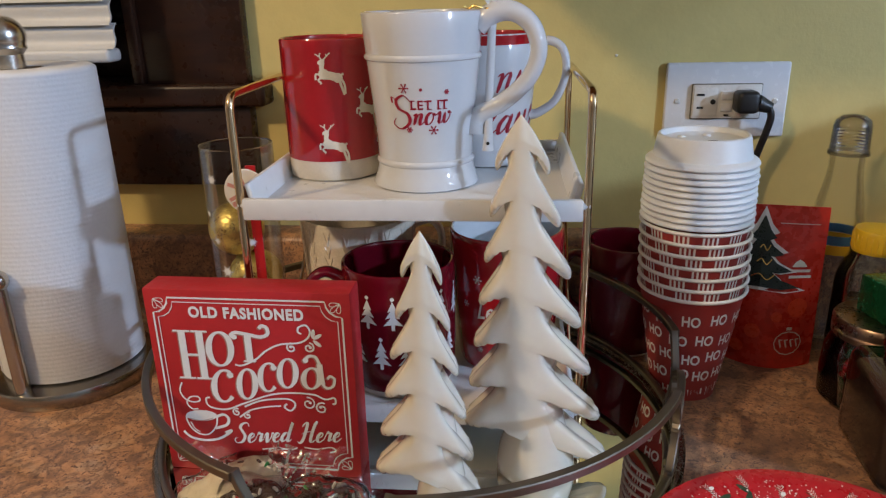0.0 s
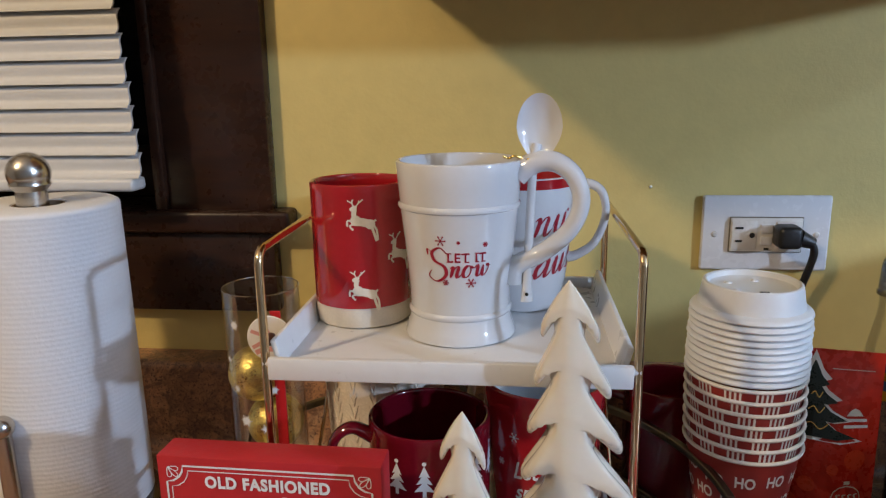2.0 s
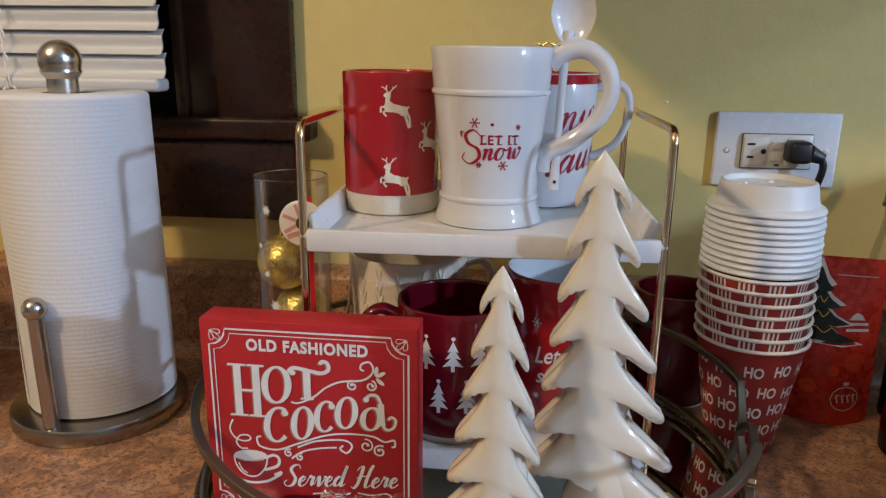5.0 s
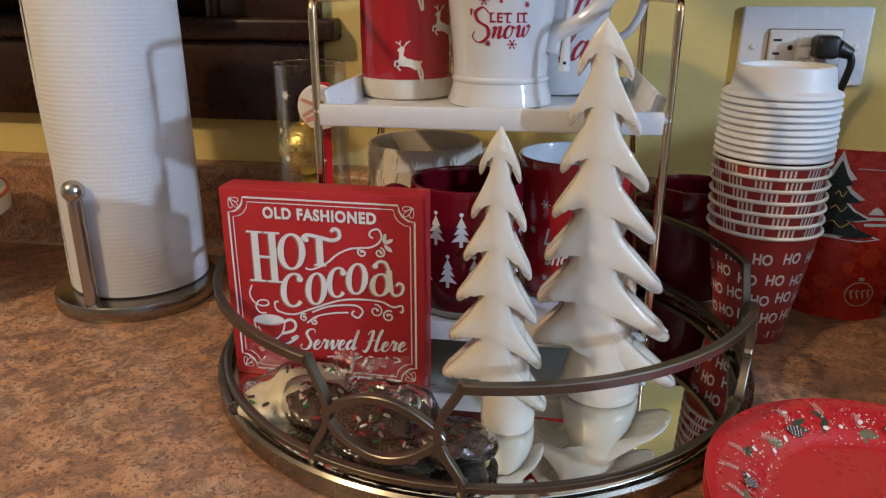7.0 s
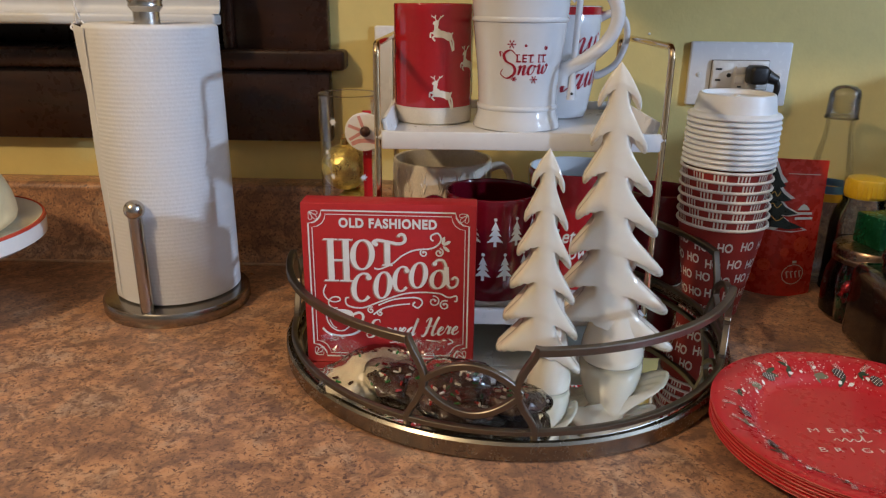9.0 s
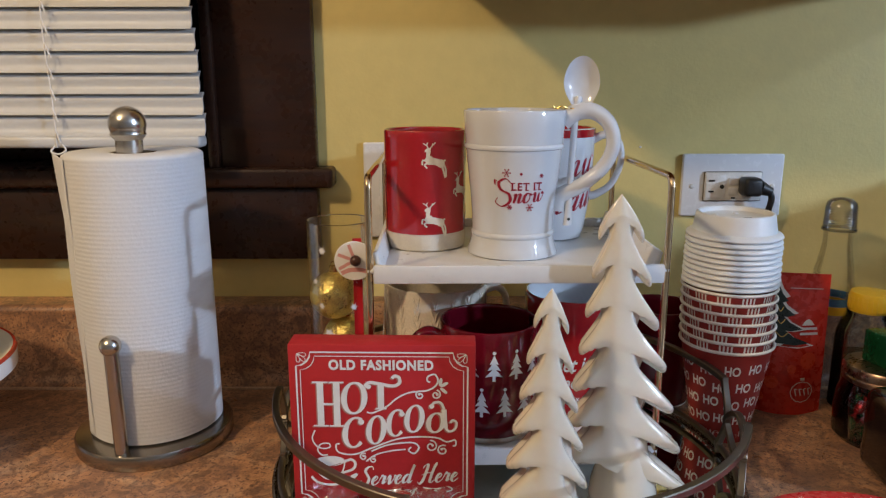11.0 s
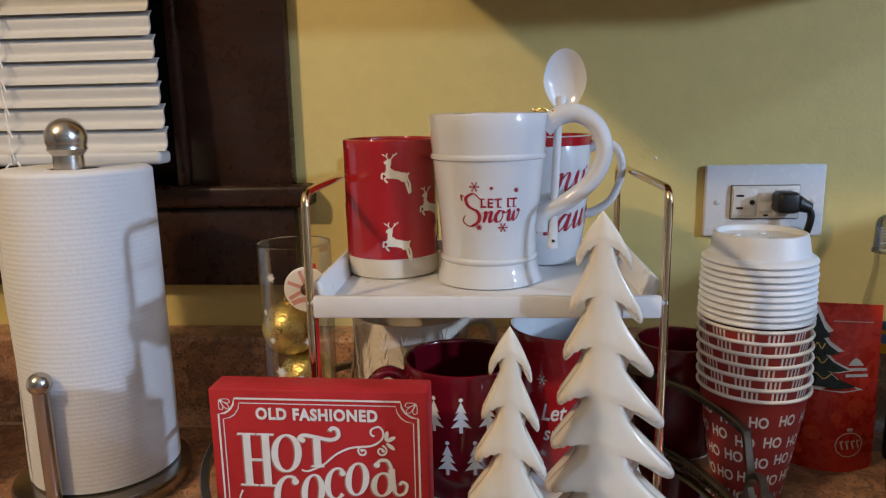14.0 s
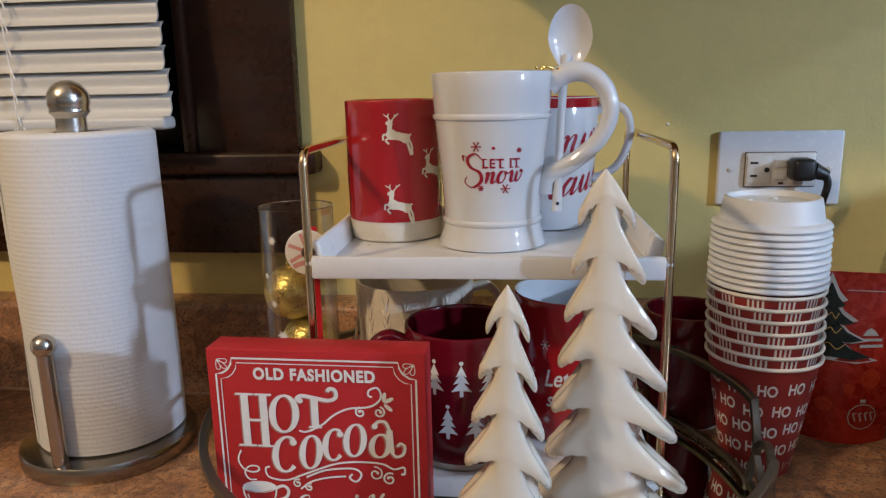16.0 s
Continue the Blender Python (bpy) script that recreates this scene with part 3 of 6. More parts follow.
def outlet():
    """Two-socket safety outlet lying on its side, with a black plug in one socket."""
    p = wall_plate("wall_outlet", (0.2135, WALL_Y - 0.0005, 0.2385), 0.122, 0.0755, "white two-socket safety wall outlet mounted sideways", "outlet")
    part("device_gap", box(0.0698, 0.0032, 0.0358, (0.0, -0.0070, -0.001), 0.0012), SEAM, p, "dark seam round the outlet face")
    part("device", box(0.068, 0.004, 0.034, (0.0, -0.0078, -0.001), 0.0012), IVORY, p)
    for s in (-1, 1):
        cx = s * 0.0212
        face = part("socket", box(0.0235, 0.0012, 0.0285, (cx, -0.0102, -0.001), 0.0004), IVORY, p)
        for dz, ln in ((0.0062, 0.0075), (-0.0068, 0.0062)):
            part("slot", box(ln, 0.0008, 0.0021, (cx - 0.002 - 0.003 * (s < 0), -0.0111, dz)), SLOT, face)
        bm = lathe([(0, 0.0004), (0.0026, 0.0004), (0.0026, -0.0004), (0, -0.0004)], 16)
        bm.transform(Matrix.Translation((cx + 0.0075, -0.0111, -0.001)) @ Matrix.Rotation(radians(90), 4, "X"))
        part("ground_slot", bm, SLOT, face)
    for dz in (0.0055, -0.0065):
        part("test_button", box(0.011, 0.0015, 0.0085, (0.0, -0.0105, dz), 0.0005), PLATE, p)
    part("indicator", box(0.0045, 0.0006, 0.0018, (0.0005, -0.0112, -0.0145)), SLOT, p)
    for x in (-0.0485, 0.0485):
        bm = lathe([(0, 0.0014), (0.0022, 0.001), (0.003, 0.0), (0.003, -0.001)], 16)
        bm.transform(Matrix.Translation((x, -0.0062, -0.001)) @ Matrix.Rotation(radians(90), 4, "X"))
        part("screw", bm, SCREW, p)
    plug = thing("power_plug", (0.2295, WALL_Y - 0.0115, 0.2385), "black angled power plug and cord in the outlet", "plug")
    bm = box(0.022, 0.024, 0.022, (-0.001, -0.0135, 0.001), 0.005, 3)
    bm2 = bmesh.new()
    bmesh.ops.create_cone(bm2, cap_ends=True, segments=16, radius1=0.0085, radius2=0.0055, depth=0.014, matrix=Matrix.Translation((0.0155, -0.0165, -0.0025)) @ Matrix.Rotation(radians(112), 4, "Y"))
    part("plug_body", merge(bm, bm2), RUBBER, plug)
    cord = smooth_line([(0.016, -0.017, -0.003), (0.0215, -0.017, -0.007), (0.0235, -0.0165, -0.015), (0.0215, -0.014, -0.030), (0.016, -0.008, -0.06), (0.012, -0.006, -0.10), (0.016, -0.01, -0.142)], 8)
    part("cord", tube(cord, 0.0036, 10), RUBBER, plug)


outlet()
sw = wall_plate("wall_switch", (-0.195, WALL_Y - 0.0005, 0.2325), 0.0705, 0.1155, "white rocker wall switch partly hidden behind mugs", "switch")
part("rocker", box(0.033, 0.005, 0.066, (0, -0.0075, 0), 0.0015), PLATE, sw)

nail = thing("wall_nail", (0.102, WALL_Y, 0.284), "tiny pale nail head in the painted wall", "nail")
part("head", ball(0.0016, (0, -0.0006, 0), (1, 0.6, 1), sub=2), SCREW, nail)

# ---- paper towels ----


def towel_holder():
    h = thing("paper_towel_holder", (-0.4340, 0.597, 0.0), "brushed steel upright paper towel holder on the counter", "paper towel holder")
    part("base", lathe([(0, 0), (0.076, 0), (0.077, 0.002), (0.077, 0.013), (0.0755, 0.0152), (0.068, 0.0165), (0, 0.017)], 80), STEELBASE, h)
    part("post", lathe([(0, 0.016), (0.009, 0.016), (0.009, 0.282), (0.0125, 0.2825), (0.0125, 0.3065), (0, 0.307)], 32), STEEL, h)
    part("knob", lathe([(0.0122, 0.3055), (0.0128, 0.307), (0.0165, 0.3115)] + [(0.0172 * math.cos(a), 0.321 + 0.0172 * math.sin(a)) for a in (i * math.pi / 2 / 10 - 0.4 for i in range(10))] + [(0.005, 0.3375), (0, 0.3382)], 40), STEEL, h, "ball-shaped brushed steel knob")
    rod = part("tension_rod", tube([(-0.0065, -0.0665, 0.016), (-0.0065, -0.067, 0.118)], 0.0066, 20), STEEL, h, "short brushed steel side rod")
    part("ball_tip", ball(0.0098, (-0.0065, -0.067, 0.1235), sub=4), STEEL, rod)


towel_holder()


def towel_roll():
    """Ribbed paper wound on a card core, with the loose end of the sheet standing off."""
    r = thing("paper_towel_roll", (-0.4325, 0.602, 0.0172), "white ribbed paper towel roll with a loose sheet end", "paper towels")
    R, H, n = 0.0640, 0.2785, 66
    prof = [(0.0205, 0.002), (0.0600, 0.0), (0.0630, 0.001)]
    for i in range(n * 4 + 1):
        z = 0.002 + (H - 0.006) * i / (n * 4)
        prof.append((R + 0.00011 * math.cos(i * math.pi / 2) - 0.0006 * (z / H), z))
    prof += [(0.0625, H - 0.002), (0.0590, H), (0.0215, H - 0.001), (0.0205, H - 0.003), (0.0205, 0.002)]
    part("roll", lathe(prof, 72, wobble=0.006), TOWEL, r)
    part("core", lathe([(0.0203, 0.001), (0.0203, H - 0.0015), (0.0188, H - 0.0015), (0.0188, 0.001), (0.0203, 0.001)], 40), CARD, r)
    bm = bmesh.new()
    rows, nz = [], 88
    for k in range(26):
        t = k / 25
        a = radians(-134 - 52 * t)
        row = []
        for j in range(nz + 1):
            z = 0.002 + (H - 0.006) * j / nz
            lift = 0.0001 + 0.0008 * t + (t ** 2.6) * (0.002 + 0.017 * (z / H) ** 1.3) + 0.0008 * math.sin(7 * t + 30 * z)
            rr = R + lift + 0.00014 * math.cos(j * math.pi)
            row.append(bm.verts.new((rr * math.cos(a), rr * math.sin(a), z + 0.003 * t * (z / H))))
        rows.append(row)
    for a, b in zip(rows, rows[1:]):
        for j in range(nz):
            bm.faces.new((a[j], b[j], b[j + 1], a[j + 1]))
    fl = part("loose_sheet", bm, TOWEL, r)
    so = fl.modifiers.new("thick", "SOLIDIFY")
    so.thickness, so.offset = 0.0006, 0


towel_roll()

# ---- round mirrored tray ----
TX, TY, MZ = -0.077, 0.523, 0.0125


def tray():
    t = thing("mirrored_tray", (TX, TY, 0), "round pewter metal tray with mirrored base and openwork rail", "tray", turn=-100.4)
    part("base_band", lathe([(0.200, 0.002), (0.211, 0.0), (0.2135, 0.002), (0.2135, 0.0145), (0.2115, 0.0165), (0.2085, 0.0165), (0.2075, 0.013), (0.2045, 0.0125), (0.2035, 0.011), (0.2, 0.011), (0.2, 0.002)], 128), PEWTERB, t, "wide pewter base band")
    part("base_plate", lathe([(0, 0.001), (0.2005, 0.001), (0.2005, 0.009), (0, 0.009)], 96), PEWTER, t)
    part("mirror", lathe([(0, 0.0092), (0.2032, 0.0092), (0.2032, MZ - 0.0004), (0.2028, MZ), (0, MZ)], 96), MIRROR, t, "silver mirror glass")
    R = 0.2055

    def on(deg, z, r=R):
        return (r * math.cos(radians(deg)), r * math.sin(radians(deg)), z)

    out = lambda p: Vector((p.x, p.y, 0)).normalized()
    part("lower_ring", bar_ring([on(a * 2, 0.0215) for a in range(180)], 0.0055, 0.0045, closed=True, out=out), PEWTER, t)
    for q in range(4):
        mid = 90 * q
        part("rail", bar_ring([on(mid + 13.4 + 63.2 * i / 40, 0.0875, R + 0.001) for i in range(41)], 0.0062, 0.0062, out=out), PEWTER, t)
        for s in (-1, 1):
            z = [0.0905 - 0.0685 * i / 24 for i in range(25)]
            pts = [on(mid + s * (13.5 - 3.9 * math.sin(math.pi * min(1, max(0, (0.0905 - c) / 0.0685))) ** 1.5), c) for c in z]
            part("bracket", bar_ring(pts, 0.0058, 0.0050, out=out), PEWTER, t)
            part("foot", box(0.007, 0.006, 0.012, on(mid + s * 13.5, 0.0205, R - 0.0005), 0.0015), PEWTER, t)
        for s in (-1, 1):
            pts = [on(mid - 10.3 + 20.6 * i / 30, 0.0535 + s * 0.0195 * math.sin(math.pi * i / 30) ** 0.8) for i in range(31)]
            part("lens_bar", bar_ring(pts, 0.0056, 0.0050, out=out), PEWTER, t)


tray()

# ---- cocoa sign ----


def sign():
    W, H, D = 0.1475, 0.1475, 0.024
    s = thing("box_sign", (-0.1825, 0.4470, MZ), "red wooden block sign with white hot cocoa lettering", "sign", turn=-1.2)
    part("block", box(W, D, H, (0, 0, H / 2), 0.0012, 2), REDWOOD, s)
    where = lambda u, v, h: (u, -D / 2 - h, v + H / 2)
    w2, h2 = W / 2 - 0.0062, H / 2 - 0.0065

    def frame_line(inset, notch):
        a, b, k = w2 - inset, h2 - inset, notch
        pts = []
        for sx, sy in ((1, 1), (1, -1), (-1, -1), (-1, 1)):
            arc = [(sx * (a - k * math.sin(t)), sy * (b - k * math.cos(t))) for t in (0, 0.4, 0.8, 1.2, 1.5708)]
            pts += arc if sx * sy < 0 else arc[::-1]
        return pts

    border = Print()
    border.line([(x, y) for x, y in frame_line(0.0, 0.0115)], 0.00135, closed=True, straight=True)
    border.line([(x, y) for x, y in frame_line(0.0032, 0.0115)], 0.0007, closed=True, straight=True)
    for sx in (-1, 1):
        for sy in (-1, 1):
            cx, cy = sx * (w2 - 0.0012), sy * (h2 - 0.0012)
            for a, ln in ((0, 0.0088), (36, 0.0072), (-36, 0.0072)):
                d = math.atan2(-sy, -sx) + radians(a)
                x1, y1 = cx + ln * math.cos(d), cy + ln * math.sin(d)
                nx, ny = -math.sin(d) * 0.0015, math.cos(d) * 0.0015
                mx, my = (cx + 3 * x1) / 4, (cy + 3 * y1) / 4
                border.line([(cx, cy), (mx + nx, my + ny), (x1, y1), (mx - nx, my - ny)], 0.00055, closed=True, n=4)
    border.build("border", where, INK, s, "white double-line border with corner leaves")
    t = Print(0.0006)
    t.text("OLD FASHIONED", -0.0005, 0.0570, 1, bold=0.045, spacing=1.12, width=0.0825, tall=0.0088)
    t.build("top_line", where, INK, s)
    shade = Print(0.0003)
    main = Print(0.0006)
    for pr, dx, dy in ((shade, -0.0011, -0.0009), (main, 0, 0)):
        at = lambda pts: [(x + dx, z + dy) for x, z in pts]

        def stem(x, z0, z1, wide, foot):
            """An upright with thin flat serifs."""
            pr.poly(at([(x - wide / 2, z0), (x + wide / 2, z0), (x + wide / 2, z1), (x - wide / 2, z1)]))
            for z in (z0, z1):
                if foot:
                    pr.poly(at([(x - foot, z - 0.0007), (x + foot, z - 0.0007), (x + foot, z + 0.0007), (x - foot, z + 0.0007)]))

        def bowl(x, z, a, c, heavy, fine, start=0.0, end=360.0, lean=0.10):
            """A round letter: heavy flanks, fine head and foot."""
            pts, n = [], 40
            for k in range(n + 1):
                t = radians(start + (end - start) * k / n)
                w = fine + (heavy - fine) * abs(math.cos(t)) ** 1.4
                for e in (0.5, -0.5):
                    u, v = (a + e * w) * math.cos(t), (c + e * w) * math.sin(t)
                    pts.append((x + u + lean * v, z + v + 0.05 * u))
            pr.add(at(pts), [(2 * k, 2 * k + 1, 2 * k + 3, 2 * k + 2) for k in range(n)])

        stem(-0.0492, 0.0050, 0.0422, 0.0052, 0.0062)
        stem(-0.0362, 0.0050, 0.0422, 0.0052, 0.0060)
        pr.poly(at([(-0.0475, 0.0228), (-0.0380, 0.0228), (-0.0380, 0.0246), (-0.0475, 0.0246)]))
        bowl(-0.0222, 0.0290, 0.0082, 0.0130, 0.0048, 0.0016, lean=0.04)
        stem(-0.0010, 0.0202, 0.0405, 0.0050, 0.0)
        pr.poly(at([(-0.0055, 0.0196), (0.0034, 0.0196), (0.0034, 0.0209), (-0.0055, 0.0209)]))
        pr.line(at([(-0.0105, 0.0382), (-0.0130, 0.0400), (-0.0095, 0.0424), (-0.0010, 0.0412), (0.0085, 0.0396), (0.0138, 0.0420), (0.0135, 0.0468), (0.0100, 0.0480), (0.0082, 0.0458)]), 0.0026)
        pr.blob(-0.0105 + dx, 0.0388 + dy, 0.0019)
        bowl(-0.0225, -0.0006, 0.0078, 0.0128, 0.0046, 0.0016, 55, 318)
        pr.blob(-0.0172 + dx, 0.0085 + dy, 0.0024)
        bowl(-0.0052, 0.0018, 0.0060, 0.0120, 0.0044, 0.0014)
        bowl(0.0112, 0.0080, 0.0062, 0.0112, 0.0042, 0.0014, 55, 318)
        pr.blob(0.0156 + dx, 0.0158 + dy, 0.0022)
        bowl(0.0255, 0.0118, 0.0060, 0.0114, 0.0042, 0.0014)
        bowl(0.0425, 0.0085, 0.0058, 0.0082, 0.0040, 0.0013)
        pr.line(at([(0.0490, 0.0200), (0.0493, 0.0110), (0.0500, 0.0040)]), 0.0042)
        pr.line(at([(0.0388, 0.0222), (0.0415, 0.0258), (0.0465, 0.0255), (0.0490, 0.0200)]), 0.0022)
        pr.blob(0.0392 + dx, 0.0226 + dy, 0.0020)
        pr.line(at([(0.0500, 0.0045), (0.0530, 0.0012), (0.0575, 0.0030), (0.0590, 0.0085), (0.0560, 0.0108), (0.0540, 0.0085)]), 0.0019)
    shade.build("letter_shade", where, INKSHADE, s, "grey drop shade of the big letters")
    main.build("big_letters", where, INK, s, "white slab lettering")
    low = Print(0.0006)
    low.written("Served", -0.0195, -0.0480, 0.0078, 0.0023, climb=0.08)
    low.written("Here", 0.0290, -0.0450, 0.0078, 0.0023, climb=0.08)
    low.build("low_line", where, INK, s)
    orn = Print(0.0006)
    orn.line([(-0.0125, 0.0172), (-0.0075, 0.0166), (0.0030, 0.0217), (0.0118, 0.0292), (0.0221, 0.0342), (0.0354, 0.0359), (0.0421, 0.0398), (0.0442, 0.0450), (0.0416, 0.0495), (0.0366, 0.0479), (0.0357, 0.0444), (0.0381, 0.0429)], 0.0014)
    orn.swirl(0.0425, 0.0325, 0.0040, 1.2, 80, 0.0013, -1)
    orn.swirl(0.0300, 0.0318, 0.0038, 1.1, 90, 0.0013)
    for a in (80, 30, -40):
        orn.blob(0.0455 + 0.0042 * math.cos(radians(a)), 0.0388 + 0.0045 * math.sin(radians(a)), 0.0036, 0.0014, a)
    orn.line([(-0.0350, -0.0105), (-0.0380, -0.0118), (-0.0360, -0.0181), (-0.0237, -0.0199), (-0.0094, -0.0142), (0.0101, -0.0065), (0.0257, -0.0040), (0.0426, -0.0045), (0.0510, -0.0080), (0.0577, -0.0065), (0.0582, -0.0110), (0.0560, -0.0115)], 0.0014)
    orn.line([(-0.0096, -0.0170), (0.0029, -0.0115), (0.0169, -0.0092), (0.0254, -0.0095), (0.0287, -0.0135), (0.0250, -0.0185), (0.0205, -0.0160), (0.0225, -0.0130)], 0.0014)
    orn.line([(-0.0140, -0.0260), (-0.0060, -0.0200), (0.0060, -0.0165), (0.0180, -0.0150)], 0.0013)
    orn.swirl(-0.0160, -0.0220, 0.0034, 1.1, 60, 0.0012)
    orn.swirl(-0.0080, -0.0245, 0.0032, 1.1, 60, 0.0012)
    orn.swirl(0.0385, -0.0120, 0.0052, 1.2, 100, 0.0012, -1)
    orn.swirl(0.0480, -0.0155, 0.0048, 1.2, 60, 0.0013)
    orn.line([(0.0, -0.0525), (0.012, -0.0508), (0.022, -0.0515), (0.027, -0.0495)], 0.0011)
    orn.line([(0.032, -0.0490), (0.042, -0.0500), (0.052, -0.0480), (0.0555, -0.0505), (0.051, -0.0525)], 0.0011)
    orn.build("scrollwork", where, INK, s, "white curling scroll ornaments")
    cup = Print(0.0006)
    cup.blob(-0.0435, -0.0262, 0.0122, 0.0046, 3)
    cup.line([(-0.0555, -0.0270), (-0.0545, -0.0330), (-0.0515, -0.0385), (-0.0465, -0.0420), (-0.0405, -0.0420), (-0.0355, -0.0380), (-0.0325, -0.0325), (-0.0315, -0.0262)], 0.0012)
    cup.line([(-0.0318, -0.0265), (-0.0265, -0.0245), (-0.0230, -0.0275), (-0.0250, -0.0330), (-0.0340, -0.0365)], 0.0022)
    cup.line([(-0.0590, -0.0400), (-0.0540, -0.0450), (-0.0440, -0.0472), (-0.0330, -0.0455), (-0.0245, -0.0405), (-0.0220, -0.0375), (-0.0270, -0.0400)], 0.0020)
    cup.line([(-0.0525, -0.0320), (-0.0500, -0.0375), (-0.0465, -0.0400)], 0.0009)
    cup.line([(-0.0545, 0.0010), (-0.0570, -0.0060), (-0.0540, -0.0125), (-0.0480, -0.0150), (-0.0430, -0.0135), (-0.0440, -0.0105), (-0.0500, -0.0110), (-0.0530, -0.0160), (-0.0500, -0.0205), (-0.0450, -0.0205)], 0.0012)
    cup.build("cup_picture", where, INK, s, "white steaming cup drawing")
    brew = Print(0.0012)
    brew.line([(-0.0530, -0.0285), (-0.0435, -0.0302), (-0.0345, -0.0275)], 0.0005)
    brew.build("brew_line", where, INKSHADE, s)


sign()

# ---- ceramic trees ----


def fir(name, place, tiers, height, left, right, lean, depth, foot, off, turn, label):
    """A glazed fir: puffed skirts droop to a lobe on each side, their lower lip rising to a smooth ridge in front, on a bell foot.
    left, right: (half width, tip height) of the top and the bottom lobe."""
    t = thing(name, place, label, "figurine", "ceramic fir trees")
    bm = bmesh.new()
    pitch = (left[0][1] - left[1][1]) / (tiers - 1)
    mid = lambda z: lean * (1 - z / height)
    seg, rings = 96, []
    skirt = [(q / 11, q / 11, 0.0) for q in range(12)] + [(1.012, 1.0, -0.05), (1.005, 1.0, -0.11), (0.97, 1.0, -0.16), (0.91, 1.0, -0.165), (0.80, 1.0, -0.09), (0.67, 1.0, 0.03), (0.54, 1.0, 0.13)]

    def side(k, c, i):
        """Half width (i = 0) or tip height (i = 1) of tier k towards the side c, -1 to 1."""
        f = max(0, k) / (tiers - 1)
        l, r = left[0][i] + (left[1][i] - left[0][i]) * f, right[0][i] + (right[1][i] - right[0][i]) * f
        if i == 0:
            return r if c > 0 else l
        return l + (r - l) * (0.5 + 0.5 * c)

    def lip(k, c, sn, a):
        if k < 0:
            return height
        rise = 0.50 * abs(sn) ** 1.3
        return side(k, c, 1) + (0.16 + rise) * pitch

    for k in range(tiers):
        for i, (rf, zf, drop) in list(enumerate(skirt))[0 if k == 0 else 1:]:
            ring = []
            for j in range(seg):
                a = 2 * math.pi * j / seg
                c, sn = math.cos(a), math.sin(a)
                amp = min(1.0, max(0.0, (abs(c) - 0.27) / 0.53))
                amp = amp * amp * (3 - 2 * amp)
                w0, w1 = (0.0 if k == 0 else side(k - 1, c, 0)), side(k, c, 0)
                g = rf if drop == 0 else 1.0
                bulge = g ** 1.24 + 0.05 * math.sin(math.pi * g * g) if k else g + 0.08 * math.sin(math.pi * g)
                saw = 0.44 * w0 + (w1 - 0.44 * w0) * bulge if drop == 0 else w1 * rf
                front = 0.66 * (w0 + (w1 - w0) * (g if k else min(1, g ** 0.75)))
                R = front * (1 - amp) + saw * amp
                flat = 0.55 * min(1.0, max(0.0, (abs(c) - 0.42) / 0.5)) ** 1.5
                Ry = front * (1 - flat) + saw * flat
                if k == 0 and g < 0.12:
                    R = Ry = max(R, 0.10 * w1 * math.sqrt(g / 0.12))
                zt, zb = lip(k - 1, c, sn, a), lip(k, c, sn, a)
                z = zt + (zb - zt) * zf ** (1.0 if k == 0 else 0.92) + drop * pitch * amp - (0.03 * pitch * amp * (1 - zf) if k else 0)
                z += 0.024 * pitch * math.sin(26 * a + 2 * k) * amp * max(0.0, zf - 0.82) / 0.18
                ease = 0.20 * pitch * (1 - amp)
                z -= ease * (1 - zf) if k and i < 12 else 0.0
                z -= ease * (i - 11) / 7 if i > 11 else 0.0
                wm = w0 + (w1 - w0) * zf if k else w1
                d = depth * (0.0074 + 0.0185 * (max(0, k - 1 + zf)) / (tiers - 1))
                x = R * c
                ring.append(bm.verts.new((x + mid(z), -turn * x + d * 1.15 * (Ry / max(wm, 1e-5)) * sn, z)))
            rings.append(ring)
    low = []
    for j in range(seg):
        a = 2 * math.pi * j / seg
        low.append(bm.verts.new((0.3 * foot * math.cos(a) + off * 0.5, 0.3 * foot * math.sin(a), left[1][1] + 0.10 * pitch)))
    rings.append(low)
    for p, q in zip(rings, rings[1:]):
        for j in range(seg):
            bm.faces.new((p[j], p[(j + 1) % seg], q[(j + 1) % seg], q[j]))
    bm.faces.new(rings[0])
    bm.faces.new(rings[-1][::-1])
    bmesh.ops.recalc_face_normals(bm, faces=bm.faces)
    b = lathe([(0, 0), (foot * 0.93, 0), (foot, 0.003), (foot * 0.995, 0.010), (foot * 0.93, 0.021), (foot * 0.78, 0.036), (foot * 0.62, 0.055), (foot * 0.4, 0.085), (0, 0.12)], 48)
    b.transform(Matrix.Translation((off, 0, 0)))
    part("body", merge(bm, b), CERAMIC, t, smooth=75)


fir("ceramic_tree", (0.0035, 0.456, MZ), 7, 0.2625, ((0.0165, 0.2265), (0.0400, 0.0345)), ((0.0185, 0.2245), (0.0640, 0.0100)), 0.002, 1.0, 0.0285, 0.014, 0.08, "tall glossy ivory ceramic fir tree standing on the mirror")
fir("ceramic_tree", (-0.056, 0.402, MZ), 6, 0.2025, ((0.0130, 0.1725), (0.0365, 0.0315)), ((0.0125, 0.1685), (0.0335, 0.0135)), 0.002, 0.85, 0.0185, 0.010, 0.05, "shorter glossy ivory ceramic fir tree standing on the mirror")

# ---- two-tier gold rack ----
SHELF_Z, LOW_Z = 0.2065, 0.0435


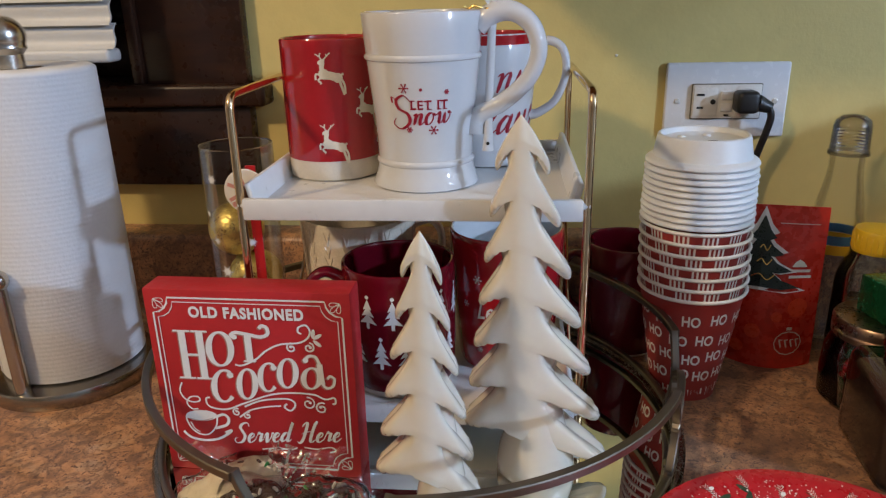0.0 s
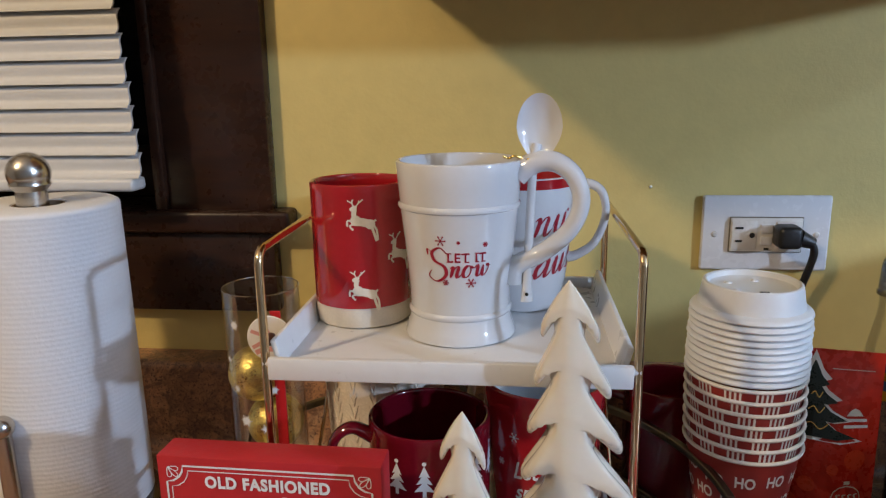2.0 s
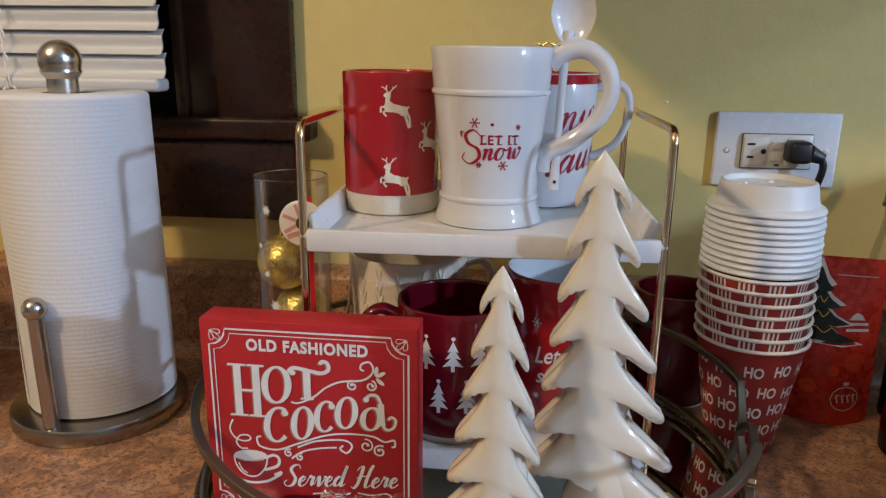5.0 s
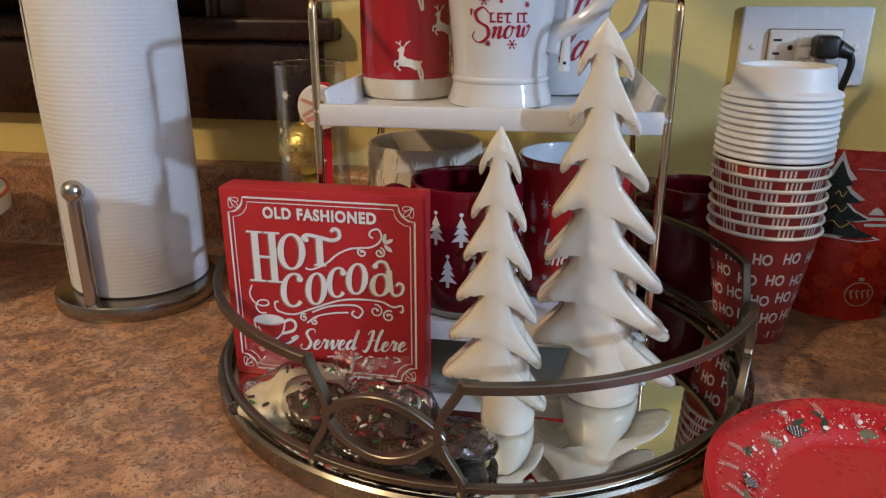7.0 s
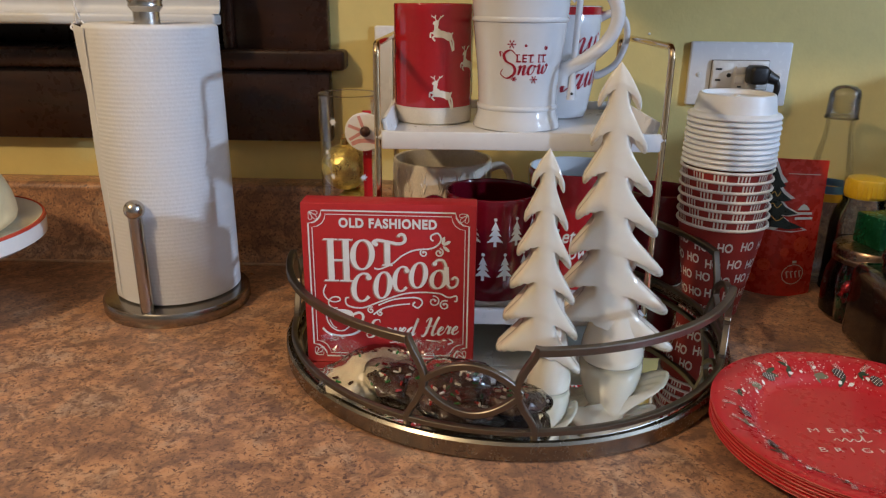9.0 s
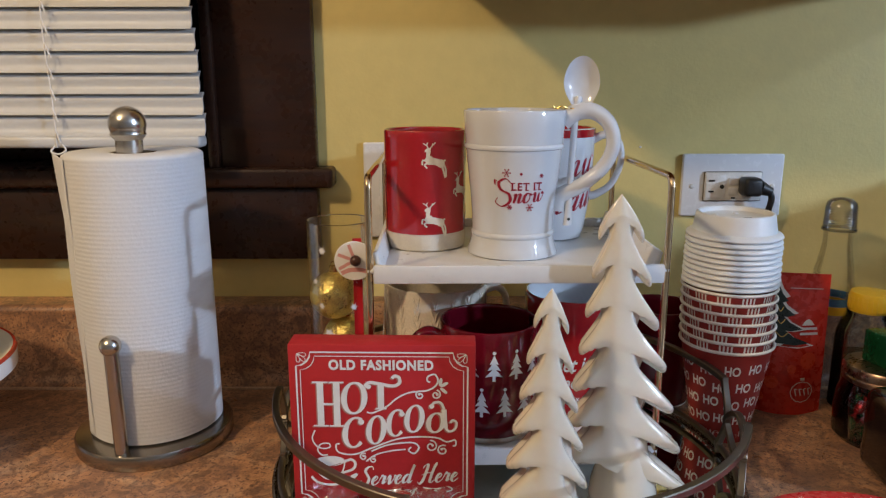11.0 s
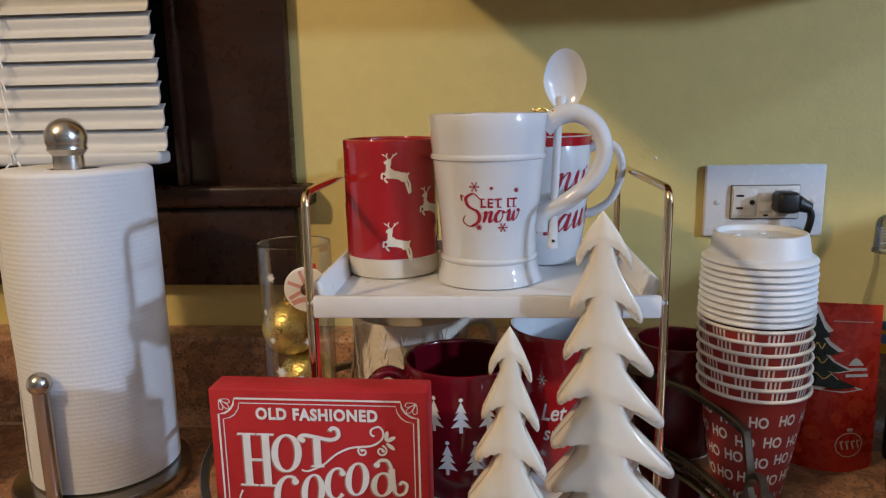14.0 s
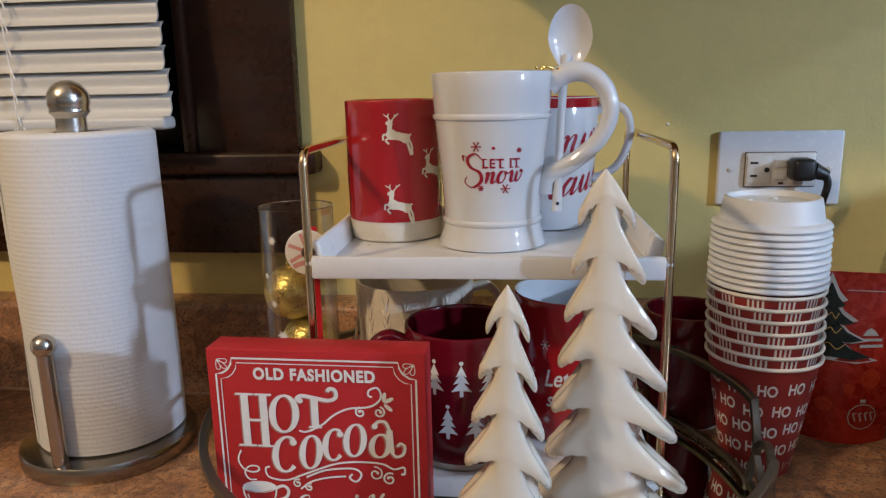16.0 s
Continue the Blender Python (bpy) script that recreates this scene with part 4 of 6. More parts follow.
def rack():
    r = thing("tiered_rack", (-0.0735, 0.579, MZ), "two-tier gold wire rack with white trays", "rack", turn=0.6)
    hx, hy, top = 0.1225, 0.099, 0.2725
    for s in (-1, 1):
        x = s * hx
        c = 0.010
        path = [(x, -hy, 0.003), (x, -hy, top - c)] + [(x, -hy + c - c * math.cos(a), top - c + c * math.sin(a)) for a in (0.4, 0.8, 1.2, 1.5708)]
        path += [(x, hy - c + c * math.sin(a), top - c + c * math.cos(a)) for a in (0, 0.4, 0.8, 1.2, 1.5708)] + [(x, hy, 0.003)]
        part("side_frame", tube(path, 0.0030, 14), GOLD, r, "polished gold wire side frame")
        part("side_brace", tube([(x * 0.99, hy - 0.004, 0.16), (x * 0.99, -hy + 0.07, 0.04)], 0.0016, 8), GOLD, r)
        for y in (-hy, hy):
            part("foot_cap", tube([(x, y, 0.0), (x, y, 0.006)], 0.0042, 12), SHELF, r)
    for z, nm in ((SHELF_Z - MZ - 0.0075, "upper_tray"), (LOW_Z - MZ - 0.0075, "lower_tray")):
        bm = box(2 * hx - 0.007, 2 * hy - 0.002, 0.0060, (0, 0.002, z + 0.004), 0.0015)
        t = part(nm, bm, SHELF, r, "white enamelled tray")
        part("front_lip", box(2 * hx - 0.0075, 0.006, 0.0155, (0, -hy - 0.006, z + 0.0075), 0.0016), SHELF, t)
        part("back_lip", box(2 * hx - 0.0075, 0.006, 0.0155, (0, hy + 0.006, z + 0.0075), 0.0016), SHELF, t)
        for s in (-1, 1):
            b = box(0.0045, 2 * hy - 0.004, 0.024, (0, 0, 0), 0.0015)
            b.transform(Matrix.Translation((s * (hx - 0.0075), 0, z + 0.0125)) @ Matrix.Rotation(radians(s * 14), 4, "Y"))
            part("side_lip", b, SHELF, t)
            for y in (-hy, hy):
                part("peg", tube([(s * (hx - 0.006), y, z + 0.009), (s * (hx + 0.0015), y, z + 0.009)], 0.0030, 12), SHELF, t)


rack()

# ---- mugs ----


def mug(name, place, outer, wall, body_mat, label, inner_mat=None, base_band=None, turn=0.0):
    """Thrown wall with thickness, rolled lip and foot ring; outer is the outside profile from the foot up."""
    m = thing(name, place, label, "mug", turn=turn)
    top_r, top_z = outer[-1]
    foot_r = outer[0][0]
    if base_band:
        prof = [(0, 0.002), (foot_r * 0.8, 0.002), (foot_r * 0.84, 0.0)] + [p for p in outer if p[1] <= base_band]
        r_at = steps(outer)(base_band)
        part("foot_band", lathe(prof + [(r_at - 0.0004, base_band), (r_at - 0.002, base_band)]), BAREMUG, m, "unglazed cream foot band")
        out = [(r_at, base_band)] + [p for p in outer if p[1] > base_band]
        prof = [(r_at - 0.002, base_band)] + out
    else:
        prof = [(0, 0.002), (foot_r * 0.8, 0.002), (foot_r * 0.84, 0.0)] + list(outer)
    lip = [(top_r - wall * 0.15, top_z + wall * 0.35), (top_r - wall * 0.5, top_z + wall * 0.5), (top_r - wall * 0.85, top_z + wall * 0.35)]
    inside = [(r - wall, z) for r, z in reversed(outer) if z > 0.008] + [(foot_r * 0.8, 0.0065), (0, 0.006)]
    if inner_mat:
        part("body", lathe(prof + lip[:2]), body_mat, m)
        part("inside", lathe(lip[1:] + inside), inner_mat, m, "glazed inside of the mug")
    else:
        part("body", lathe(prof + lip + inside), body_mat, m)
    return m


def handle(m, pts, radius, material, face, flat=0.7, label=""):
    """An ear from points (distance out, height) in the upright plane that faces the given way."""
    c, s = math.cos(radians(face)), math.sin(radians(face))
    line = smooth_line([(o * c, o * s, z) for o, z in pts], 7)
    n = len(line)
    rad = [radius * (1.25 - 0.35 * math.sin(math.pi * i / (n - 1))) for i in range(n)]
    return part("handle", tube(line, rad, 14, side=(-s, c, 0), flat=flat), material, m, label)


def deer(pr, u, v, k):
    """A leaping deer from rounded strokes: trunk, neck, head, legs and antlers."""
    pr.line([(u - 0.0052 * k, v - 0.0012 * k), (u - 0.001 * k, v - 0.0015 * k), (u + 0.004 * k, v - 0.0030 * k)], 0.0052 * k)
    pr.blob(u - 0.0048 * k, v - 0.0005 * k, 0.0034 * k)
    pr.blob(u + 0.0042 * k, v - 0.0032 * k, 0.0032 * k)
    pr.line([(u - 0.0055 * k, v + 0.0005 * k), (u - 0.0058 * k, v + 0.004 * k), (u - 0.0050 * k, v + 0.0070 * k)], 0.0030 * k)
    pr.blob(u - 0.0060 * k, v + 0.0072 * k, 0.0026 * k, 0.0014 * k, 25)
    pr.line([(u - 0.0060 * k, v - 0.0015 * k), (u - 0.0098 * k, v - 0.0005 * k), (u - 0.0102 * k, v - 0.0042 * k)], 0.0013 * k, n=3)
    pr.line([(u - 0.0055 * k, v - 0.0025 * k), (u - 0.0085 * k, v - 0.0040 * k), (u - 0.0065 * k, v - 0.0066 * k)], 0.0013 * k, n=3)
    pr.line([(u + 0.0048 * k, v - 0.0035 * k), (u + 0.0062 * k, v - 0.0085 * k), (u + 0.0080 * k, v - 0.0142 * k)], 0.0017 * k, n=4)
    pr.line([(u + 0.0058 * k, v - 0.0030 * k), (u + 0.0082 * k, v - 0.0075 * k), (u + 0.0086 * k, v - 0.0138 * k)], 0.0014 * k, n=4)
    pr.line([(u + 0.0065 * k, v - 0.0015 * k), (u + 0.0080 * k, v - 0.0005 * k)], 0.0014 * k)
    for dx in (-0.0022, 0.0022):
        pr.line([(u + (-0.0050 + 0.2 * dx) * k, v + 0.0082 * k), (u + (-0.0045 + dx) * k, v + 0.0108 * k), (u + (-0.0030 + 1.4 * dx) * k, v + 0.0128 * k)], 0.0008 * k, n=4)
        pr.line([(u + (-0.0045 + dx) * k, v + 0.0105 * k), (u + (-0.0060 + 1.6 * dx) * k, v + 0.0122 * k)], 0.0007 * k, n=3)


def deer_mug():
    outer = [(0.0355, 0.0), (0.0375, 0.0015), (0.0382, 0.008), (0.0384, 0.05), (0.0386, 0.104), (0.0388, 0.109)]
    m = mug("deer_mug", (-0.1515, 0.5895, SHELF_Z - 0.0002), outer, 0.0035, REDGLAZE, "red straight mug with leaping cream deer and pale foot", base_band=0.0165)
    handle(m, [(0.036, 0.09), (0.055, 0.085), (0.062, 0.06), (0.055, 0.035), (0.036, 0.028)], 0.005, REDGLAZE, 115)
    for u, v in ((0.0105, 0.0855), (0.0100, 0.0315), (0.0415, 0.058), (-0.0620, 0.058), (0.065, 0.0855), (0.065, 0.0315), (-0.088, 0.0855), (-0.088, 0.0315)):
        pr = Print()
        deer(pr, u, v, 1.18)
        pr.build("deer_print", round_wall(steps(outer)), DEERINK, m, "cream printed leaping deer")


def flake(pr, u, v, r, w):
    for a in (0, 60, 120):
        c, s = math.cos(radians(a)), math.sin(radians(a))
        pr.line([(u - r * c, v - r * s), (u + r * c, v + r * s)], w, straight=True)
        for e in (-1, 1):
            pr.blob(u + e * r * c, v + e * r * s, w * 0.9, n=8)


def snow_mug():
    outer = [(0.0400, 0.0), (0.0415, 0.001), (0.0416, 0.0025), (0.0396, 0.008), (0.0380, 0.013), (0.0372, 0.0175), (0.0383, 0.0186), (0.0387, 0.0200), (0.0382, 0.0214), (0.0371, 0.0225), (0.0374, 0.036), (0.0390, 0.056), (0.0416, 0.080), (0.0432, 0.0955), (0.0446, 0.0963), (0.0451, 0.0978), (0.0446, 0.0993), (0.0436, 0.1003), (0.0448, 0.115), (0.0460, 0.128)]
    m = mug("barrel_mug", (-0.0705, 0.5585, SHELF_Z - 0.0002), outer, 0.0035, WHITEGLAZE, "tall white barrel mug with red snow lettering")
    h = [(0.0425, 0.119), (0.055, 0.1275), (0.070, 0.1275), (0.083, 0.117), (0.0875, 0.099), (0.080, 0.080), (0.062, 0.0635), (0.048, 0.056), (0.0405, 0.050), (0.0385, 0.040)]
    handle(m, h, 0.0074, WHITEGLAZE, -8, 0.95)
    r = steps(outer)
    pr = Print()
    pr.text("LET IT", 0.0065, 0.0655, 1, bold=0.02, spacing=1.12, width=0.0275, tall=0.0066)
    for u, w in ((-0.0060, 0.0034), (-0.0002, 0.0034), (0.0062, 0.0034), (0.0135, 0.0030), (0.0180, 0.0034)):
        for z in (0.0624, 0.0686):
            pr.poly([(u - w / 2, z - 0.0004), (u + w / 2, z - 0.0004), (u + w / 2, z + 0.0004), (u - w / 2, z + 0.0004)])
    pr.written("now", -0.0070, 0.0508, 0.0082, 0.0024, slant=0.22, climb=0.06)
    pr.pen([(-0.0075, 0.0680), (-0.0125, 0.0725), (-0.0185, 0.0690), (-0.0165, 0.0630), (-0.0095, 0.0590), (-0.0085, 0.0525), (-0.0150, 0.0480), (-0.0210, 0.0515), (-0.0190, 0.0560)], 0.0026)
    pr.pen([(-0.0185, 0.0690), (-0.0222, 0.0712), (-0.0218, 0.0668)], 0.0016)
    pr.blob(0.0005, 0.0765, 0.0012)
    for u, v, s in ((-0.012, 0.0775, 0.0032), (0.0195, 0.0745, 0.0014), (0.0090, 0.0470, 0.0030), (-0.0085, 0.0475, 0.0017)):
        flake(pr, u, v, s, 0.0007)
    pr.build("snow_lettering", round_wall(r, -87), REDINK, m, "red printed snow lettering")
    # the spoon threads the ear of the mug
    sp = thing("ceramic_spoon", (-0.0170, 0.5505, 0.2325), "white ceramic spoon standing in the mug handle", "spoon")
    stem = smooth_line([(-0.004, 0, 0.0), (-0.003, 0, 0.04), (-0.001, 0, 0.09), (0.001, 0, 0.108), (0.002, 0.001, 0.114)], 8)
    k = len(stem)
    part("stem", tube(stem, [0.0036 + 0.0016 * max(0, 1 - i / 5) for i in range(k)], 14, flat=0.75), WHITEGLAZE, sp)
    bm = bmesh.new()
    for side, off in ((1, 0.0), (-1, 0.0022)):
        rows = []
        for i in range(1, 17):
            rr = i / 16
            row = []
            for j in range(32):
                a = 2 * math.pi * j / 32
                x = rr * 0.0158 * math.cos(a) * (1 - 0.28 * max(0, -math.sin(a)) ** 1.3)
                z = rr * 0.0235 * math.sin(a)
                row.append(bm.verts.new((0.0035 + x, -0.003 + 0.0062 * (1 - rr ** 2.2) + off * (1 - 0.6 * rr ** 6), 0.1255 + z)))
            rows.append(row)
        for a, b in zip(rows, rows[1:]):
            for j in range(32):
                bm.faces.new((a[j], a[(j + 1) % 32], b[(j + 1) % 32], b[j]))
        bm.faces.new(rows[0])
        last = rows[-1]
        if side == 1:
            first = last
    for j in range(32):
        bm.faces.new((first[j], first[(j + 1) % 32], last[(j + 1) % 32], last[j]))
    part("bowl", bm, WHITEGLAZE, sp, smooth=60)
    hole = lathe([(0, 0.0003), (0.0013, 0.0003), (0.0013, -0.0003), (0, -0.0003)], 14)
    hole.transform(Matrix.Translation((-0.004, -0.0046, 0.006)) @ Matrix.Rotation(radians(90), 4, "X"))
    part("stem_hole", hole, SLOT, sp)
    tie = thing("gold_tie", (-0.0215, 0.5505, 0.3365), "thin gold foil tie round the spoon", "tie")
    part("loop", tube(smooth_line([(0.001, -0.0055, 0), (0.0085, -0.001, 0.001), (0.006, 0.0055, 0), (-0.001, 0.005, -0.001), (-0.004, 0, 0)], 6, True), 0.0009, 8, True), GOLDTIE, tie)
    part("tail", tube(smooth_line([(-0.003, -0.002, 0), (-0.009, -0.004, 0.0022), (-0.013, -0.003, 0.0005), (-0.017, -0.004, 0.002)], 6), 0.0008, 8), GOLDTIE, tie)


def red_lip_mug():
    outer = [(0.028, 0.0), (0.0315, 0.001), (0.034, 0.008), (0.0385, 0.035), (0.0415, 0.070), (0.0425, 0.108)]
    m = mug("lettered_mug", (-0.0255, 0.632, SHELF_Z - 0.0002), outer, 0.0035, WHITEGLAZE, "white mug with red script and red glazed inside", inner_mat=REDGLAZE)
    handle(m, [(0.040, 0.098), (0.053, 0.103), (0.065, 0.096), (0.068, 0.077), (0.060, 0.055), (0.046, 0.044), (0.039, 0.042)], 0.0052, WHITEGLAZE, -12)
    r = steps(outer)
    pr = Print()
    # two slanting lines of dark red handwriting, the upper one mostly hidden
    Print().written("nu", -0.006, 0.064, 0.0150, 0.0032, slant=0.30, climb=0.10).build("script_line", round_wall(r, -72), REDINK, m, "dark red script")
    Print().written("laus", -0.013, 0.028, 0.0145, 0.0034, slant=0.30, climb=0.16).build("script_line", round_wall(r, -72), REDINK, m, "dark red script")
    pr.blob(0.031, 0.0835, 0.0014).blob(0.035, 0.070, 0.0014)
    pr.build("script_dots", round_wall(r, -72), REDINK, m, "red printed dots")
    band = lathe([(0.0426, 0.1015), (0.0429, 0.1015), (0.0430, 0.1085), (0.0426, 0.1088)])
    part("lip_band", band, REDGLAZE, m, "red glazed lip")


deer_mug()
snow_mug()
red_lip_mug()


def fir_print(pr, u, v, k):
    for i, (w, z) in enumerate(((0.0030, 0.0072), (0.0044, 0.0030), (0.0058, -0.0016))):
        pr.poly([(u, v + (z + 0.0048) * k), (u - w * k, v + (z - 0.0020) * k), (u - w * 0.35 * k, v + (z - 0.0012) * k), (u + w * 0.35 * k, v + (z - 0.0012) * k), (u + w * k, v + (z - 0.0020) * k)])
    pr.poly([(u - 0.001 * k, v - 0.0064 * k), (u + 0.001 * k, v - 0.0064 * k), (u + 0.001 * k, v - 0.0025 * k), (u - 0.001 * k, v - 0.0025 * k)])
    pr.blob(u, v + 0.0132 * k, 0.0012 * k)


def tree_mug():
    outer = [(0.038, 0.0), (0.0405, 0.0015), (0.0425, 0.006), (0.0445, 0.014), (0.0452, 0.05), (0.0455, 0.10), (0.0455, 0.1045)]
    m = mug("fir_print_mug", (-0.0925, 0.533, LOW_Z - 0.0002), outer, 0.0035, WINEGLAZE, "dark red mug with pale fir tree prints and white foot", base_band=0.0075)
    handle(m, [(0.043, 0.091), (0.058, 0.099), (0.071, 0.090), (0.074, 0.068), (0.064, 0.044), (0.044, 0.032)], 0.0062, WINEGLAZE, 195)
    for i in range(-6, 8):
        for u, v in ((0.002 + 0.0205 * i, 0.0715), (-0.0085 + 0.0205 * i, 0.0375)):
            pr = Print()
            fir_print(pr, u, v, 1.32)
            pr.build("fir_print", round_wall(steps(outer)), BLUEWHITE, m, "pale printed fir tree")


def cream_mug():
    outer = [(0.040, 0.0), (0.043, 0.0015), (0.046, 0.012), (0.0495, 0.05), (0.0520, 0.10), (0.0525, 0.1165)]
    m = mug("embossed_mug", (-0.1425, 0.6205, LOW_Z - 0.0002), outer, 0.004, CREAMGLAZE, "cream mug embossed with fir sprigs")
    handle(m, [(0.049, 0.104), (0.066, 0.107), (0.076, 0.093), (0.072, 0.065), (0.050, 0.040)], 0.0058, CREAMGLAZE, 12)
    r = steps(outer)
    bm = bmesh.new()
    for i in range(9):
        a0 = radians(-170 + 20 * i)
        for j in range(7):
            z = 0.035 + 0.011 * j
            for s in (-1, 1):
                p = []
                for q in range(4):
                    t = q / 3
                    a, zz = a0 + s * 0.13 * t * (1 - j * 0.09), z + 0.012 * t
                    p.append((r(zz) * math.cos(a), r(zz) * math.sin(a), zz))
                tube(p, [0.0012, 0.0011, 0.0009, 0.0004], 6, bm=bm)
    part("sprig_relief", bm, CREAMGLAZE, m)


def script_mug():
    outer = [(0.036, 0.0), (0.039, 0.0015), (0.041, 0.008), (0.0445, 0.05), (0.0475, 0.10), (0.0482, 0.1185)]
    m = mug("script_mug", (-0.0065, 0.5775, LOW_Z - 0.0002), outer, 0.0036, REDGLAZE, "red tapered mug with white script and pale inside", inner_mat=BLUEWHITE)
    handle(m, [(0.045, 0.10), (0.062, 0.100), (0.070, 0.08), (0.062, 0.05), (0.043, 0.035)], 0.0055, REDGLAZE, 60)
    r = steps(outer)
    pr = Print()
    pr.text("Let it", -0.006, 0.060, 1, slant=0.4, bold=0.015, width=0.034, tall=0.0145, turn=6)
    pr.text("snow", -0.004, 0.040, 1, slant=0.4, bold=0.015, width=0.034, tall=0.0090, turn=6)
    pr.build("white_script", round_wall(r, -92), BLUEWHITE, m, "white script")
    for u, v, s in ((-0.022, 0.086, 0.0034), (0.012, 0.092, 0.002), (-0.034, 0.062, 0.0026), (0.026, 0.080, 0.0034), (0.018, 0.024, 0.0034), (-0.02, 0.022, 0.0022), (0.036, 0.05, 0.0026), (0.0, 0.024, 0.002)):
        pr = Print()
        flake(pr, u, v, s, 0.0007)
        pr.build("snowflake_print", round_wall(r, -92), BLUEWHITE, m, "white printed snowflake")


tree_mug()
cream_mug()
script_mug()


def plain_red_mug():
    outer = [(0.033, 0.0), (0.036, 0.0015), (0.0385, 0.010), (0.0400, 0.05), (0.0405, 0.105), (0.0408, 0.112)]
    m = mug("plain_red_mug", (0.1125, 0.6905, 0.0), outer, 0.0035, WINEGLAZE, "plain dark red mug standing on the counter", base_band=0.004)
    handle(m, [(0.039, 0.095), (0.054, 0.096), (0.062, 0.075), (0.055, 0.045), (0.038, 0.032)], 0.0055, WINEGLAZE, 175)


plain_red_mug()

# ---- paper cups and lids ----
CX, CY = 0.1562, 0.6055


def paper_cups():
    """Seven nested cups: rolled rims stepped above one another."""
    h, top, low = 0.104, 0.0446, 0.0276
    r = steps([(low, 0.0), (top, h)])
    for i in range(7):
        c = thing("paper_cup", (CX - 0.0003 * i, CY + 0.0002 * i, 0.0097 * i), "red paper cup with white lettering, " + ("lowest of the stack" if i == 0 else "nested in the stack"), "paper cup", "stacked paper cups", 23 * i)
        bm = lathe([(low - 0.001, 0.004), (low, 0.0), (low + 0.0004, 0.0), (top - 0.0004, h - 0.003), (top - 0.0012, h - 0.003), (low - 0.001, 0.005), (0, 0.005)], 64) if i == 0 else lathe([(r(h - 0.045), h - 0.045), (top - 0.0004, h - 0.003), (top - 0.0012, h - 0.003), (r(h - 0.045) - 0.0008, h - 0.045), (r(h - 0.045), h - 0.045)], 64)
        part("cup_wall", bm, CUPRED, c)
        rim = [(top + 0.0016 * math.cos(a) + 0.0006, h - 0.0018 + 0.0016 * math.sin(a)) for a in (2 * math.pi * k / 10 for k in range(11))]
        part("rolled_rim", lathe(rim, 64), CUPWHITE, c, "white rolled paper rim")
        pr = Print(0.00035)
        if i == 0:
            for row in range(6):
                z = 0.0085 + 0.0186 * row
                n = 11
                for k in range(n):
                    u = 2 * math.pi * (k + 0.42 * row) / n * 0.04
                    zz = z + 0.0016 * ((k + row) % 3 - 1)
                    if zz < h - 0.009:
                        pr.text("HO", u, max(0.0065, zz), 1, bold=0.03, width=0.0150 * 0.04 / r(zz), tall=0.0104)
        else:
            for k in range(12):
                u = 2 * math.pi * (k + 0.42 * 6) / 12 * 0.04
                for d in (-0.0051, -0.0018, 0.0015, 0.0048):
                    pr.poly([(u + d - 0.0008, h - 0.0120), (u + d + 0.0008, h - 0.0120), (u + d + 0.0008, h - 0.0040), (u + d - 0.0008, h - 0.0040)])
        pr.build("lettering", round_wall(r, -90, 0.04), CUPWHITE, c, "white printed lettering")


paper_cups()


def cup_lids():
    n, z0, dz = 10, 0.1635, 0.0053
    for i in range(n):
        l = thing("cup_lid", (CX - 0.002 + 0.0004 * math.sin(i * 2.1), CY + 0.0004 * math.cos(i * 1.3), z0 + dz * i), "white plastic sip-through cup lid" + (" on top of the stack" if i == n - 1 else " nested in a stack"), "cup lid", "stacked lids", 40 * i)
        out = 0.0462 - 0.00012 * i
        prof = [(out - 0.0012, 0.0), (out, 0.0004), (out + 0.0006, 0.0016), (out, 0.0032), (out - 0.0012, 0.0044), (out - 0.0035, 0.0052), (out - 0.0052, 0.0062), (out - 0.0062, 0.0105)]
        if i == n - 1:
            prof += [(out - 0.0078, 0.020), (out - 0.0086, 0.0232), (out - 0.0100, 0.0240), (out - 0.0116, 0.0232), (out - 0.0130, 0.0195), (out - 0.016, 0.0185), (0, 0.0185)]
            part("shell", lathe(prof, 72), LID, l)
            sip = part("sip_ridge", box(0.016, 0.0045, 0.0032, (0.0, -0.0295, 0.0212), 0.0014, 3), LID, l)
            part("sip_hole", box(0.007, 0.0016, 0.0006, (0.0, -0.0295, 0.0229)), SLOT, sip)
            for k in range(3):
                a = 1.2 + 1.3 * k
                part("press_button", ball(0.0032, (0.019 * math.cos(a), 0.019 * math.sin(a), 0.0187), (1, 1, 0.5), sub=2), LID, l)
        else:
            prof += [(out - 0.0075, 0.0105), (out - 0.0065, 0.0058), (out - 0.0045, 0.0046), (out - 0.0022, 0.0005), (out - 0.0012, 0.0)]
            part("shell", lathe(prof, 72), LID, l)


cup_lids()

# ---- red bag, bottle, jars ----


